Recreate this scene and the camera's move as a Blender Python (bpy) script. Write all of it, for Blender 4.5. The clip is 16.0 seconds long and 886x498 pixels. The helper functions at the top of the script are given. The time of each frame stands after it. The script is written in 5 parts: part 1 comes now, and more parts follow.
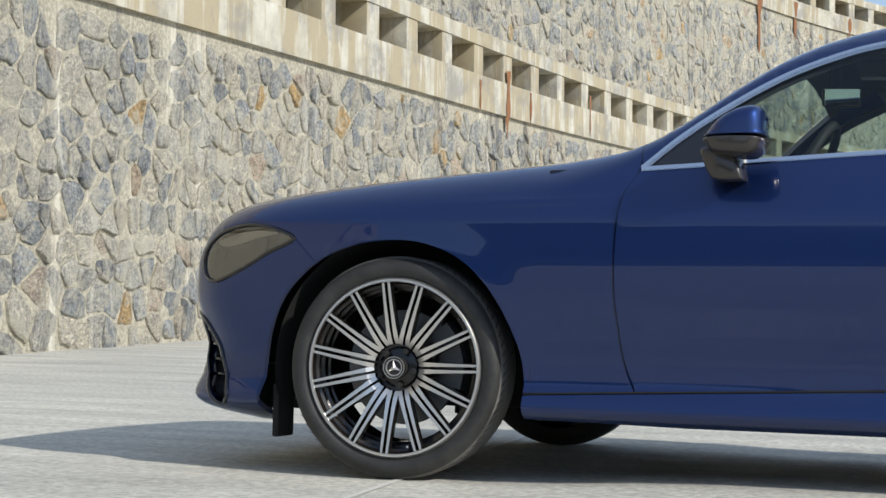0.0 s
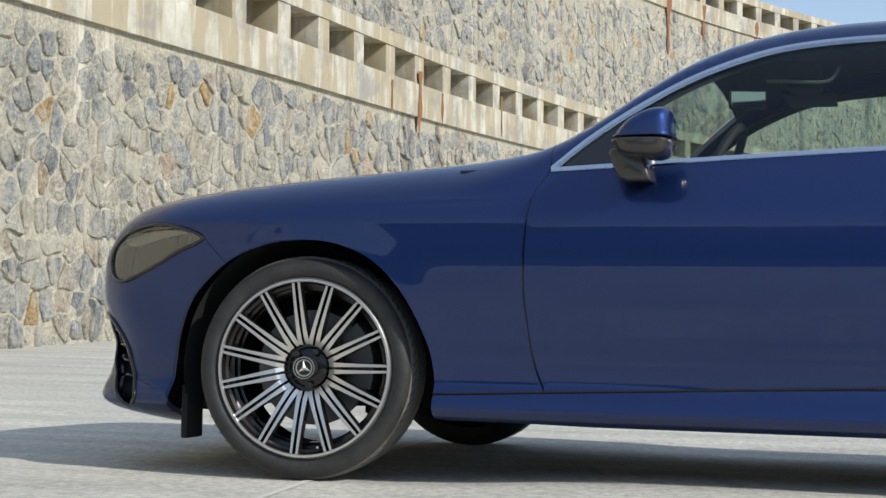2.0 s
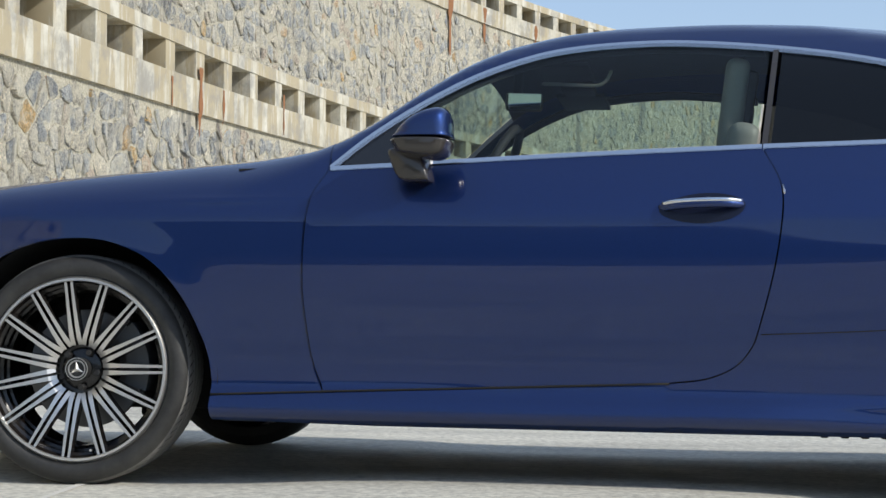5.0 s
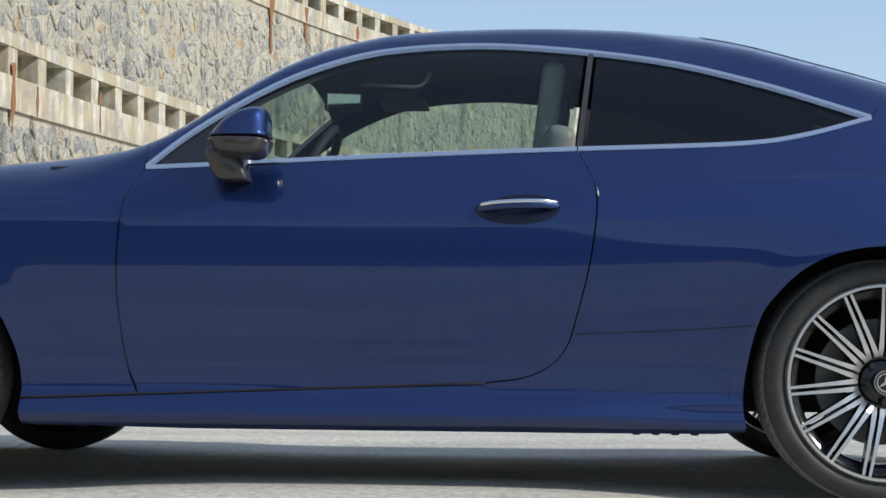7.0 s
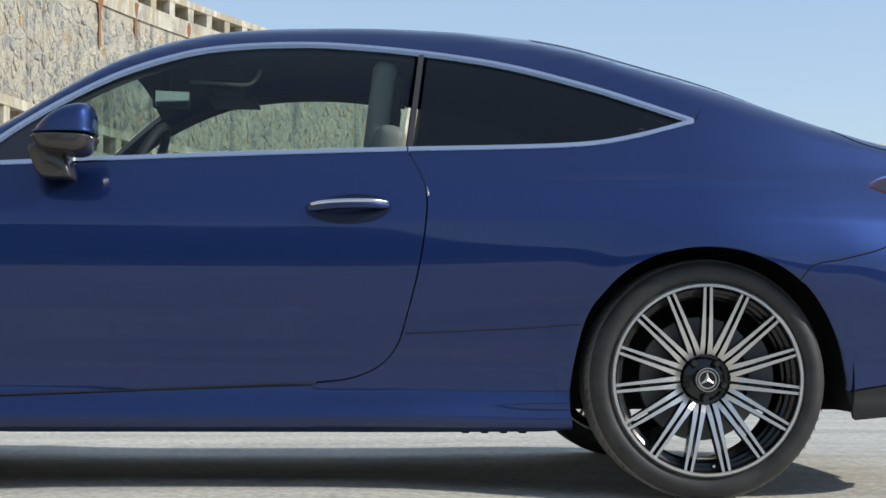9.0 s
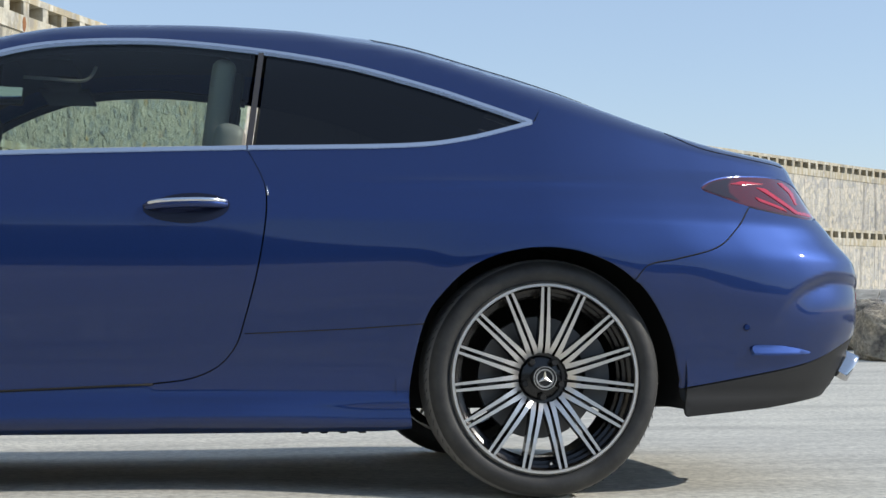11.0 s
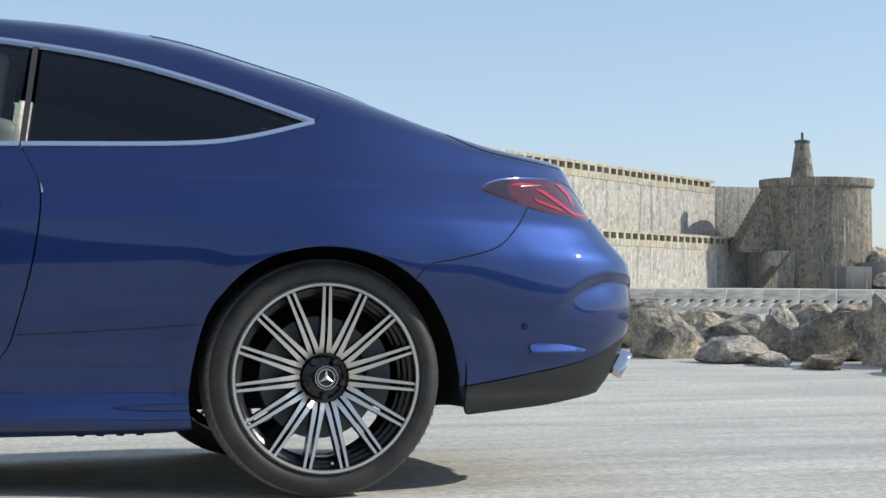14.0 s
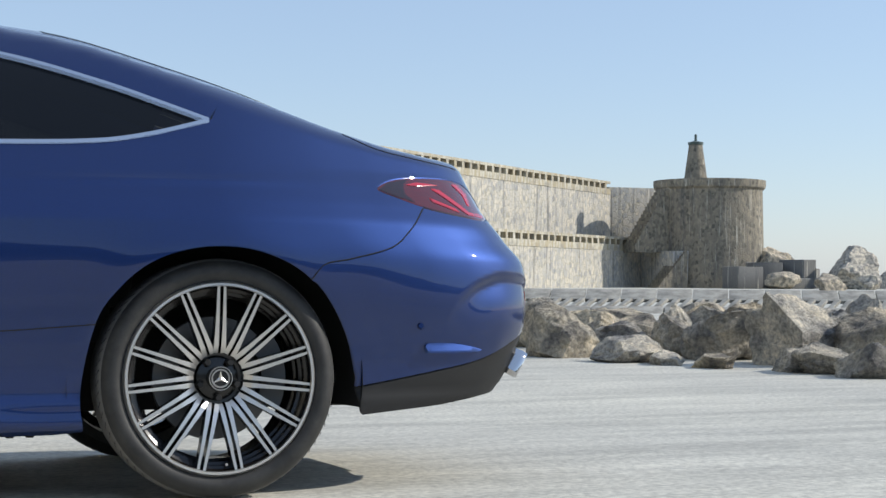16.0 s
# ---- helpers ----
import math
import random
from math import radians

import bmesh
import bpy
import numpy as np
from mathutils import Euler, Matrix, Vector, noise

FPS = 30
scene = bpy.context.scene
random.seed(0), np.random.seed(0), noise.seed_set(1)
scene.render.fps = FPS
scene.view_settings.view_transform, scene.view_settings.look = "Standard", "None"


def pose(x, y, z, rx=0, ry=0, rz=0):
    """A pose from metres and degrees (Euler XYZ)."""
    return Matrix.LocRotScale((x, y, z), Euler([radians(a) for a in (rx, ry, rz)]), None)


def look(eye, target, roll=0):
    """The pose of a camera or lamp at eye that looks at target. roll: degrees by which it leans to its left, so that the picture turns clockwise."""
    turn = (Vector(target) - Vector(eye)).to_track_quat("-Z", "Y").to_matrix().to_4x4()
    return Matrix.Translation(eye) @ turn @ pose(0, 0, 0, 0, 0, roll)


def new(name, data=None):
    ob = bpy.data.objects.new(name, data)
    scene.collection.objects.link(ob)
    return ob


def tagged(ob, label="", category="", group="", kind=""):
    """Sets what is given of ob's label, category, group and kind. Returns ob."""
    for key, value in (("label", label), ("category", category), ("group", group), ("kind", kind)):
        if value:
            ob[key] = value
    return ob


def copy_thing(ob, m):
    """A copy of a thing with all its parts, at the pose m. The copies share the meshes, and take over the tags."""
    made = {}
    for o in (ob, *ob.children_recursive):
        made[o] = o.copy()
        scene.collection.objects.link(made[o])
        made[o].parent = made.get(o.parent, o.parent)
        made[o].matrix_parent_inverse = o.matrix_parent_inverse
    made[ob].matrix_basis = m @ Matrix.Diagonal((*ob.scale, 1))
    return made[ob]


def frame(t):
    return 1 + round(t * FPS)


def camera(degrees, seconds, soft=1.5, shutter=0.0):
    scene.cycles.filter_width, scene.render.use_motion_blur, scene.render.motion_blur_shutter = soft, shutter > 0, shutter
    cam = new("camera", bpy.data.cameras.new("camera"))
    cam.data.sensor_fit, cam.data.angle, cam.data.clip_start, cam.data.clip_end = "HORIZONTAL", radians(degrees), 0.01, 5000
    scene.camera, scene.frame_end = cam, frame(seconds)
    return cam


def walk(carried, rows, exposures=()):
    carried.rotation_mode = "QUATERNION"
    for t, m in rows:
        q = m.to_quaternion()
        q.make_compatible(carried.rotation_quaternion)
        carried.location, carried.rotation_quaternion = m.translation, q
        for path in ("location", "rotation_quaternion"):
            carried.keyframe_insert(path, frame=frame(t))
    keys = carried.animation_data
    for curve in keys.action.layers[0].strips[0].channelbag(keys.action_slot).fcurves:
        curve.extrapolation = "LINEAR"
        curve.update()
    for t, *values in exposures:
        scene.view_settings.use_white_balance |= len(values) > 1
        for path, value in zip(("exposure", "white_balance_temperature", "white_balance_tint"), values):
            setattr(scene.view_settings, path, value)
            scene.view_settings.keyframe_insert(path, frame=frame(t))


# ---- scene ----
# The car stands on a forecourt that falls away by two degrees; the camera pans on a tripod.
cam = camera(32.4, 16.0, soft=1.5)
SLOPE = 2.05
FALL = pose(0, 0, 0, -SLOPE, 0, 0)
PIVOT, ARM = Vector((1.9207, -4.3719, 0.475)), 0.0756
PAN = [
    (0.0, 21.980, 2.837), (0.5, 21.451, 2.851), (1.0, 20.677, 2.859), (1.5, 19.784, 2.879), (2.0, 18.668, 2.899),
    (2.5, 17.521, 2.913), (3.0, 16.205, 2.921), (5.5, 8.844, 3.005), (6.0, 7.107, 3.030), (6.5, 5.499, 3.040),
    (7.0, 3.798, 3.062), (7.5, 2.252, 3.064), (8.0, 0.611, 3.071), (8.5, -0.872, 3.076), (9.0, -2.473, 3.085),
    (11.5, -9.829, 3.090), (12.0, -11.262, 3.091), (12.5, -12.557, 3.086), (13.0, -13.936, 3.076), (13.5, -15.170, 3.070),
    (14.0, -16.447, 3.056), (14.5, -17.557, 3.049), (15.0, -18.637, 3.042), (15.5, -19.505, 3.034), (16.0, -20.301, 3.028),
]


def pan_pose(yaw, pitch):
    a, p = radians(yaw), radians(pitch)
    ahead = Vector((-math.sin(a) * math.cos(p), math.cos(a) * math.cos(p), math.sin(p)))
    eye = PIVOT + ARM * Vector((ahead.x, ahead.y, 0))
    return FALL @ look(eye, eye + ahead, 0.319 + SLOPE * math.sin(a))


EXPOSURE = 0.0
walk(cam, [(t, pan_pose(yaw, pitch)) for t, yaw, pitch in PAN], [(0.0, EXPOSURE), (16.0, EXPOSURE)])

# ---- light ----
SUN_WAY = Vector((1.45, -0.42, 1.0)).normalized()
sky_world = bpy.data.worlds.new("sky")
scene.world = sky_world
sky_world.use_nodes = True
wn = sky_world.node_tree.nodes
sky_tex = wn.new("ShaderNodeTexSky")
sky_tex.sky_type = "NISHITA"
sky_tex.sun_disc = False
sky_tex.sun_elevation = math.asin(SUN_WAY.z)
sky_tex.sun_rotation = math.atan2(SUN_WAY.x, SUN_WAY.y)
sky_tex.air_density, sky_tex.dust_density, sky_tex.ozone_density = 1.0, 0.45, 2.0
haze = wn.new("ShaderNodeMix")
haze.data_type = "RGBA"
haze.inputs[0].default_value, haze.inputs[7].default_value = 0.46, (3.20, 4.15, 5.80, 1)
sky_world.node_tree.links.new(sky_tex.outputs[0], haze.inputs[6])
sky_world.node_tree.links.new(haze.outputs[2], wn["Background"].inputs[0])
wn["Background"].inputs[1].default_value = 0.15
sun = new("sun", bpy.data.lights.new("sun", "SUN"))
sun.data.energy, sun.data.angle, sun.data.color = 3.7, radians(0.53), (1.0, 0.95, 0.87)
sun.matrix_world = look(SUN_WAY * 60, (0, 0, 0))


# ---- materials ----
def mat(name, colour, rough=0.6, metal=0.0, coat=0.0, spec=0.5):
    m = bpy.data.materials.new(name)
    m.use_nodes = True
    b = m.node_tree.nodes["Principled BSDF"]
    b.inputs["Base Color"].default_value = (*colour, 1)
    b.inputs["Roughness"].default_value = rough
    b.inputs["Metallic"].default_value = metal
    b.inputs["Coat Weight"].default_value = coat
    b.inputs["Coat Roughness"].default_value = 0.03
    b.inputs["Specular IOR Level"].default_value = spec
    return m


def node(m, kind, **inputs):
    n = m.node_tree.nodes.new(kind)
    for k, v in inputs.items():
        n.inputs[k.replace("_", " ")].default_value = v
    return n


def wire(m, a, ka, b, kb):
    m.node_tree.links.new(a.outputs[ka], b.inputs[kb])


def stops(m, fac, key, places):
    r = m.node_tree.nodes.new("ShaderNodeValToRGB")
    e = r.color_ramp.elements
    while len(e) < len(places):
        e.new(0.5)
    for s, (p, c) in zip(e, places):
        s.position, s.color = p, (*c, 1)
    wire(m, fac, key, r, "Fac")
    return r


def mix(m, fac, a, b, mode="MIX"):
    """Mixes two colour sources; each is (node, output) or a colour; fac a number or a source."""
    n = m.node_tree.nodes.new("ShaderNodeMix")
    n.data_type, n.blend_type = "RGBA", mode
    for slot, v in ((0, fac), (6, a), (7, b)):
        if isinstance(v, tuple) and hasattr(v[0], "outputs"):
            m.node_tree.links.new(v[0].outputs[v[1]], n.inputs[slot])
        elif slot == 0:
            n.inputs[0].default_value = v
        else:
            n.inputs[slot].default_value = (*v, 1)
    return (n, 2)


def colour_in(m, source):
    m.node_tree.links.new(source[0].outputs[source[1]], m.node_tree.nodes["Principled BSDF"].inputs["Base Color"])


def place_of(m, scale=(1, 1, 1)):
    g = m.node_tree.nodes.new("ShaderNodeNewGeometry")
    p = node(m, "ShaderNodeMapping", Scale=scale)
    wire(m, g, "Position", p, "Vector")
    return p


def grain(m, at, scale, detail=5.0, rough=0.55):
    n = node(m, "ShaderNodeTexNoise", Scale=scale, Detail=detail, Roughness=rough)
    wire(m, at, "Vector", n, "Vector")
    return n


def relief(m, source, key, strength=0.3, dist=0.01):
    b = node(m, "ShaderNodeBump", Strength=strength, Distance=dist)
    wire(m, source, key, b, "Height")
    wire(m, b, "Normal", m.node_tree.nodes["Principled BSDF"], "Normal")
    return b


def paint_blue():
    m = mat("blue_metallic_paint", (0.010, 0.03, 0.15), 0.49, 0.92, 1.0)
    p = place_of(m)
    fl = grain(m, p, 900, 1.0)
    c = mix(m, (fl, "Fac"), (0.0046, 0.0165, 0.083), (0.0152, 0.0460, 0.182))
    colour_in(m, c)
    return m


def concrete_floor():
    m = mat("concrete_floor", (0.4, 0.4, 0.38), 0.85)
    p = place_of(m)
    along = place_of(m, (0.35, 2.2, 1.0))
    big, fine, streak = grain(m, p, 0.35, 4), grain(m, p, 34, 6, 0.7), grain(m, along, 1.4, 7, 0.62)
    c = stops(m, streak, "Fac", [(0.28, (0.41, 0.40, 0.365)), (0.5, (0.56, 0.545, 0.495)), (0.72, (0.67, 0.65, 0.585))])
    d = stops(m, fine, "Fac", [(0.32, (0.60, 0.60, 0.59)), (0.62, (1.10, 1.10, 1.08))])
    e = stops(m, big, "Fac", [(0.3, (0.94, 0.94, 0.93)), (0.7, (1.15, 1.14, 1.10))])
    c2 = mix(m, 1.0, (c, 0), (d, 0), "MULTIPLY")
    c3 = mix(m, 1.0, c2, (e, 0), "MULTIPLY")
    colour_in(m, c3)
    relief(m, fine, "Fac", 0.5, 0.006)
    return m


def dark_ground():
    m = mat("dark_sheet", (0.055, 0.055, 0.052), 0.9)
    g = grain(m, place_of(m), 0.6, 7, 0.7)
    colour_in(m, (stops(m, g, "Fac", [(0.3, (0.035, 0.035, 0.034)), (0.7, (0.085, 0.082, 0.076))]), 0))
    return m


DARKGROUND = dark_ground()


def streaks(m, base, amount=1.0):
    """Runs of dirt and lime down a wall, over a base colour source."""
    p = place_of(m, (1.0, 1.0, 0.05))
    a, b = grain(m, p, 1.5, 9, 0.68), grain(m, p, 3.7, 9, 0.70)
    dark = stops(m, a, "Fac", [(0.55, (0, 0, 0)), (0.63, (0.66 * amount,) * 3)])
    pale = stops(m, b, "Fac", [(0.57, (0, 0, 0)), (0.66, (0.62 * amount,) * 3)])
    c = mix(m, (dark, 0), base, (0.10, 0.10, 0.105))
    return mix(m, (pale, 0), c, (0.84, 0.80, 0.68))


def stone_mat(name, by_object):
    m = mat(name, (0.3, 0.3, 0.3), 0.88)
    if by_object:
        r, key = m.node_tree.nodes.new("ShaderNodeObjectInfo"), "Random"
    else:
        r, key = m.node_tree.nodes.new("ShaderNodeNewGeometry"), "Random Per Island"
    tone = stops(m, r, key, [(0.0, (0.17, 0.185, 0.21)), (0.12, (0.42, 0.44, 0.45)), (0.3, (0.28, 0.30, 0.315)), (0.45, (0.58, 0.56, 0.50)),
                             (0.60, (0.42, 0.415, 0.39)), (0.76, (0.66, 0.61, 0.50)), (0.90, (0.48, 0.45, 0.38)), (0.955, (0.50, 0.40, 0.32)), (0.985, (0.56, 0.38, 0.17))])
    p = place_of(m)
    g, f = grain(m, p, 13, 8, 0.72), grain(m, p, 30, 8, 0.72)
    v = stops(m, g, "Fac", [(0.3, (0.42, 0.42, 0.44)), (0.7, (1.35, 1.33, 1.26))])
    c = mix(m, 1.0, (tone, 0), (v, 0), "MULTIPLY")
    speck = stops(m, f, "Fac", [(0.36, (0.58, 0.58, 0.60)), (0.5, (1.05, 1.05, 1.05)), (0.62, (1.55, 1.53, 1.47))])
    c = mix(m, 1.0, c, (speck, 0), "MULTIPLY")
    lime = stops(m, grain(m, p, 5.5, 9, 0.78), "Fac", [(0.48, (0, 0, 0)), (0.58, (0.75, 0.75, 0.75))])
    c = mix(m, (lime, 0), c, (0.68, 0.63, 0.50))
    wash = stops(m, grain(m, place_of(m, (1, 1, 0.45)), 1.5, 9, 0.74), "Fac", [(0.53, (0, 0, 0)), (0.64, (0.7, 0.7, 0.7))])
    c = mix(m, (wash, 0), c, (0.74, 0.69, 0.545))
    c = streaks(m, c, 0.95)
    colour_in(m, c)
    relief(m, f, "Fac", 1.0, 0.07)
    return m


def mortar_mat(name="mortar", cells=False, size=3.0, lime=((0.25, 0.23, 0.175), (0.61, 0.565, 0.445)), tones=((0.31, 0.31, 0.31), (0.50, 0.48, 0.44), (0.64, 0.58, 0.47))):
    m = mat(name, (0.4, 0.38, 0.33), 0.92)
    p = place_of(m)
    g = grain(m, p, 24, 8, 0.78)
    c = (stops(m, g, "Fac", [(0.36, lime[0]), (0.64, lime[1])]), 0)
    h = g
    if cells:
        q = place_of(m, (1, 1, 0.7))
        v = node(m, "ShaderNodeTexVoronoi", Scale=size)
        wire(m, q, "Vector", v, "Vector")
        tone = stops(m, v, "Color", list(zip((0.1, 0.45, 0.9), tones)))
        w = node(m, "ShaderNodeTexVoronoi", Scale=size)
        w.feature = "DISTANCE_TO_EDGE"
        wire(m, q, "Vector", w, "Vector")
        e = stops(m, w, "Distance", [(0.03, (0, 0, 0)), (0.09, (1, 1, 1))])
        c = mix(m, (e, 0), c, (tone, 0))
        h = e
    c = streaks(m, c, 0.9)
    colour_in(m, c)
    relief(m, h, 0, 0.6, 0.03)
    return m


def cast_concrete():
    m = mat("weathered_concrete", (0.5, 0.47, 0.4), 0.85)
    p = place_of(m)
    g = grain(m, p, 2.2, 7, 0.65)
    c = (stops(m, g, "Fac", [(0.3, (0.41, 0.38, 0.295)), (0.55, (0.57, 0.54, 0.445)), (0.75, (0.68, 0.655, 0.57))]), 0)
    q = place_of(m, (1, 1, 0.12))
    a = grain(m, q, 3.0, 10, 0.70)
    s = stops(m, a, "Fac", [(0.46, (0, 0, 0)), (0.53, (0.9, 0.9, 0.9))])
    c = mix(m, (s, 0), c, (0.40, 0.335, 0.215))
    mould = stops(m, grain(m, p, 1.3, 9, 0.72), "Fac", [(0.50, (0, 0, 0)), (0.62, (0.72, 0.72, 0.72))])
    c = mix(m, (mould, 0), c, (0.27, 0.26, 0.235))
    colour_in(m, c)
    relief(m, grain(m, p, 30, 5, 0.7), "Fac", 0.35, 0.01)
    return m


def rock_mat():
    m = mat("boulder_rock", (0.3, 0.28, 0.25), 0.9)
    r = m.node_tree.nodes.new("ShaderNodeObjectInfo")
    tone = stops(m, r, "Random", [(0.0, (0.30, 0.295, 0.29)), (0.3, (0.46, 0.41, 0.33)), (0.6, (0.34, 0.325, 0.30)), (1.0, (0.48, 0.465, 0.44))])
    p = place_of(m)
    g, f = grain(m, p, 3.4, 8, 0.65), grain(m, p, 30, 5, 0.7)
    v = stops(m, g, "Fac", [(0.34, (0.36, 0.36, 0.38)), (0.48, (0.95, 0.92, 0.86)), (0.62, (1.75, 1.62, 1.38))])
    c = mix(m, 1.0, (tone, 0), (v, 0), "MULTIPLY")
    pits = stops(m, f, "Fac", [(0.36, (0.55, 0.55, 0.56)), (0.58, (1.15, 1.14, 1.10))])
    c = mix(m, 1.0, c, (pits, 0), "MULTIPLY")
    colour_in(m, c)
    relief(m, f, "Fac", 0.9, 0.05)
    return m


def glass_mat(name, tint, mirror=0.0):
    """Thin window glass: it lets light straight through with a tint, and mirrors by its angle."""
    m = bpy.data.materials.new(name)
    m.use_nodes = True
    t = m.node_tree
    t.nodes.clear()
    out, mx = t.nodes.new("ShaderNodeOutputMaterial"), t.nodes.new("ShaderNodeMixShader")
    facing = t.nodes.new("ShaderNodeLayerWeight")
    facing.inputs[0].default_value = 0.5
    power, lift = t.nodes.new("ShaderNodeMath"), t.nodes.new("ShaderNodeMath")
    power.operation, lift.operation = "POWER", "MULTIPLY_ADD"
    power.inputs[1].default_value, lift.inputs[1].default_value, lift.inputs[2].default_value = 4.0, 0.9, 0.045 + mirror
    t.links.new(facing.outputs["Facing"], power.inputs[0])
    t.links.new(power.outputs[0], lift.inputs[0])
    tr, gl = t.nodes.new("ShaderNodeBsdfTransparent"), t.nodes.new("ShaderNodeBsdfGlossy")
    tr.inputs[0].default_value, gl.inputs[1].default_value = (*tint, 1), 0.0
    t.links.new(lift.outputs[0], mx.inputs[0])
    t.links.new(tr.outputs[0], mx.inputs[1])
    t.links.new(gl.outputs[0], mx.inputs[2])
    t.links.new(mx.outputs[0], out.inputs[0])
    return m


BLUE = paint_blue()
FLOOR = concrete_floor()
STONE, STONES = stone_mat("wall_stone", True), stone_mat("wall_stones", False)
MORTAR, FARWALL = mortar_mat(), mortar_mat("rubble_masonry", True)
CAST = cast_concrete()
ROCK = rock_mat()
RUST = mat("rust_stain", (0.27, 0.12, 0.05), 0.9)
CHROME = mat("satin_chrome", (0.72, 0.75, 0.8), 0.22, 1.0)
BRIGHT = mat("polished_chrome", (0.62, 0.62, 0.64), 0.08, 1.0)
ALLOY = mat("machined_alloy", (0.66, 0.64, 0.61), 0.32, 0.9)
GLOSSBLACK = mat("gloss_black", (0.006, 0.006, 0.007), 0.12, 0.0, 0.6)
SATINBLACK = mat("satin_black_plastic", (0.022, 0.022, 0.022), 0.62, spec=0.3)
UNDER = mat("underbody_black", (0.008, 0.008, 0.008), 0.85)
BRONZEBLACK = mat("dark_trim_plastic", (0.035, 0.03, 0.026), 0.25, 0.0, 0.4)
IRON = mat("brake_iron", (0.16, 0.155, 0.15), 0.4, 1.0)
GLASS = glass_mat("tinted_window_glass", (0.60, 0.70, 0.66))
PRIVACY = glass_mat("dark_privacy_glass", (0.05, 0.055, 0.06))
LINING = mat("grey_headlining", (0.022, 0.025, 0.027), 0.95)
CABIN = mat("dark_cabin_trim", (0.014, 0.014, 0.016), 0.7)
LEATHER = mat("pale_grey_leather", (0.30, 0.30, 0.285), 0.5)
LAMPRED = mat("red_lamp_lens", (0.085, 0.003, 0.007), 0.08, 0.0, 1.0)
LAMPGLOW = mat("bright_red_light_guide", (0.50, 0.012, 0.03), 0.2, 0.0, 1.0)
LAMPDARK = mat("smoked_red_lens", (0.014, 0.001, 0.002), 0.06, 0.0, 1.0)
MIRRORING = mat("mirror_glass", (0.80, 0.90, 0.88), 0.03, 1.0)


def rubber():
    m = mat("tyre_rubber", (0.02, 0.02, 0.02), 0.62)
    p = place_of(m)
    g = grain(m, p, 9, 6, 0.7)
    colour_in(m, (stops(m, g, "Fac", [(0.35, (0.014, 0.014, 0.014)), (0.7, (0.042, 0.041, 0.038))]), 0))
    relief(m, grain(m, p, 140, 3), "Fac", 0.2, 0.001)
    return m


RUBBER = rubber()
TREAD = mat('dusty_tread', (0.16, 0.155, 0.145), 0.75)


# ---- building helpers ----
def mesh_of(name, verts, faces, material, normals=None, smooth=True):
    me = bpy.data.meshes.new(name)
    me.from_pydata([tuple(v) for v in verts], [], [tuple(f) for f in faces])
    for m in material if isinstance(material, (list, tuple)) else (material,):
        me.materials.append(m)
    if smooth:
        me.shade_smooth()
    if normals is not None:
        me.normals_split_custom_set_from_vertices([tuple(n) for n in normals])
    me.update()
    return me


def part(name, me, parent, label=""):
    """Links a mesh as one part under a thing or a part."""
    ob = new(name, me)
    ob.parent = parent
    return tagged(ob, label) if label else ob


def thing(name, me, label, category, group="", kind="", at=None):
    ob = tagged(new(name, me), label, category, group, kind)
    if at is not None:
        ob.matrix_world = at
    return ob


def from_bm(name, bm, material, smooth=False, sharp=40):
    me = bpy.data.meshes.new(name)
    bmesh.ops.recalc_face_normals(bm, faces=bm.faces)
    bm.to_mesh(me)
    bm.free()
    for m in material if isinstance(material, (list, tuple)) else (material,):
        me.materials.append(m)
    if smooth:
        me.shade_smooth()
        me.set_sharp_from_angle(angle=radians(sharp))
    return me


def box(name, size, material, at=(0, 0, 0), bevel=0.0, turn=None, jitter=0.0, seed=0):
    bm = bmesh.new()
    bmesh.ops.create_cube(bm, size=1)
    for v in bm.verts:
        v.co = Vector((v.co.x * size[0], v.co.y * size[1], v.co.z * size[2]))
    if bevel:
        bmesh.ops.bevel(bm, geom=bm.edges[:], offset=bevel, segments=2, affect="EDGES", profile=0.6)
    rnd = random.Random(seed)
    for v in bm.verts:
        if jitter:
            v.co += Vector([rnd.uniform(-jitter, jitter) for _ in range(3)])
        if turn:
            v.co = turn @ v.co
        v.co += Vector(at)
    return from_bm(name, bm, material, bool(bevel))


def lathe(name, profile, material, steps=64, axis="z", centre=(0, 0, 0), close=False):
    """Turns a profile of (radius, along) about an axis."""
    verts, faces, n = [], [], len(profile)
    for i in range(steps):
        a = 2 * math.pi * i / steps
        c, s = math.cos(a), math.sin(a)
        for r, h in profile:
            v = (r * c, r * s, h) if axis == "z" else (r * c, h, r * s)
            verts.append((v[0] + centre[0], v[1] + centre[1], v[2] + centre[2]))
    for i in range(steps):
        j = (i + 1) % steps
        for k in range(n if close else n - 1):
            q = (k + 1) % n
            f = (i * n + k, j * n + k, j * n + q, i * n + q)
            faces.append(f if axis == "z" else f[::-1])
    me = mesh_of(name, verts, faces, material)
    me.set_sharp_from_angle(angle=radians(35))
    return me


def spline(points, per=8, closed=False):
    """A smooth line through points of two or three numbers (Catmull-Rom)."""
    p = [np.array(q, float) for q in points]
    n = len(p)
    out = []
    for i in range(n if closed else n - 1):
        a, b = p[i], p[(i + 1) % n]
        before = p[i - 1] if closed or i else 2 * a - b
        after = p[(i + 2) % n] if closed or i + 2 < n else 2 * b - a
        for k in range(per):
            t = k / per
            out.append(0.5 * (2 * a + (b - before) * t + (2 * before - 5 * a + 4 * b - after) * t * t + (3 * a - before - 3 * b + after) * t**3))
    if not closed:
        out.append(p[-1])
    return out


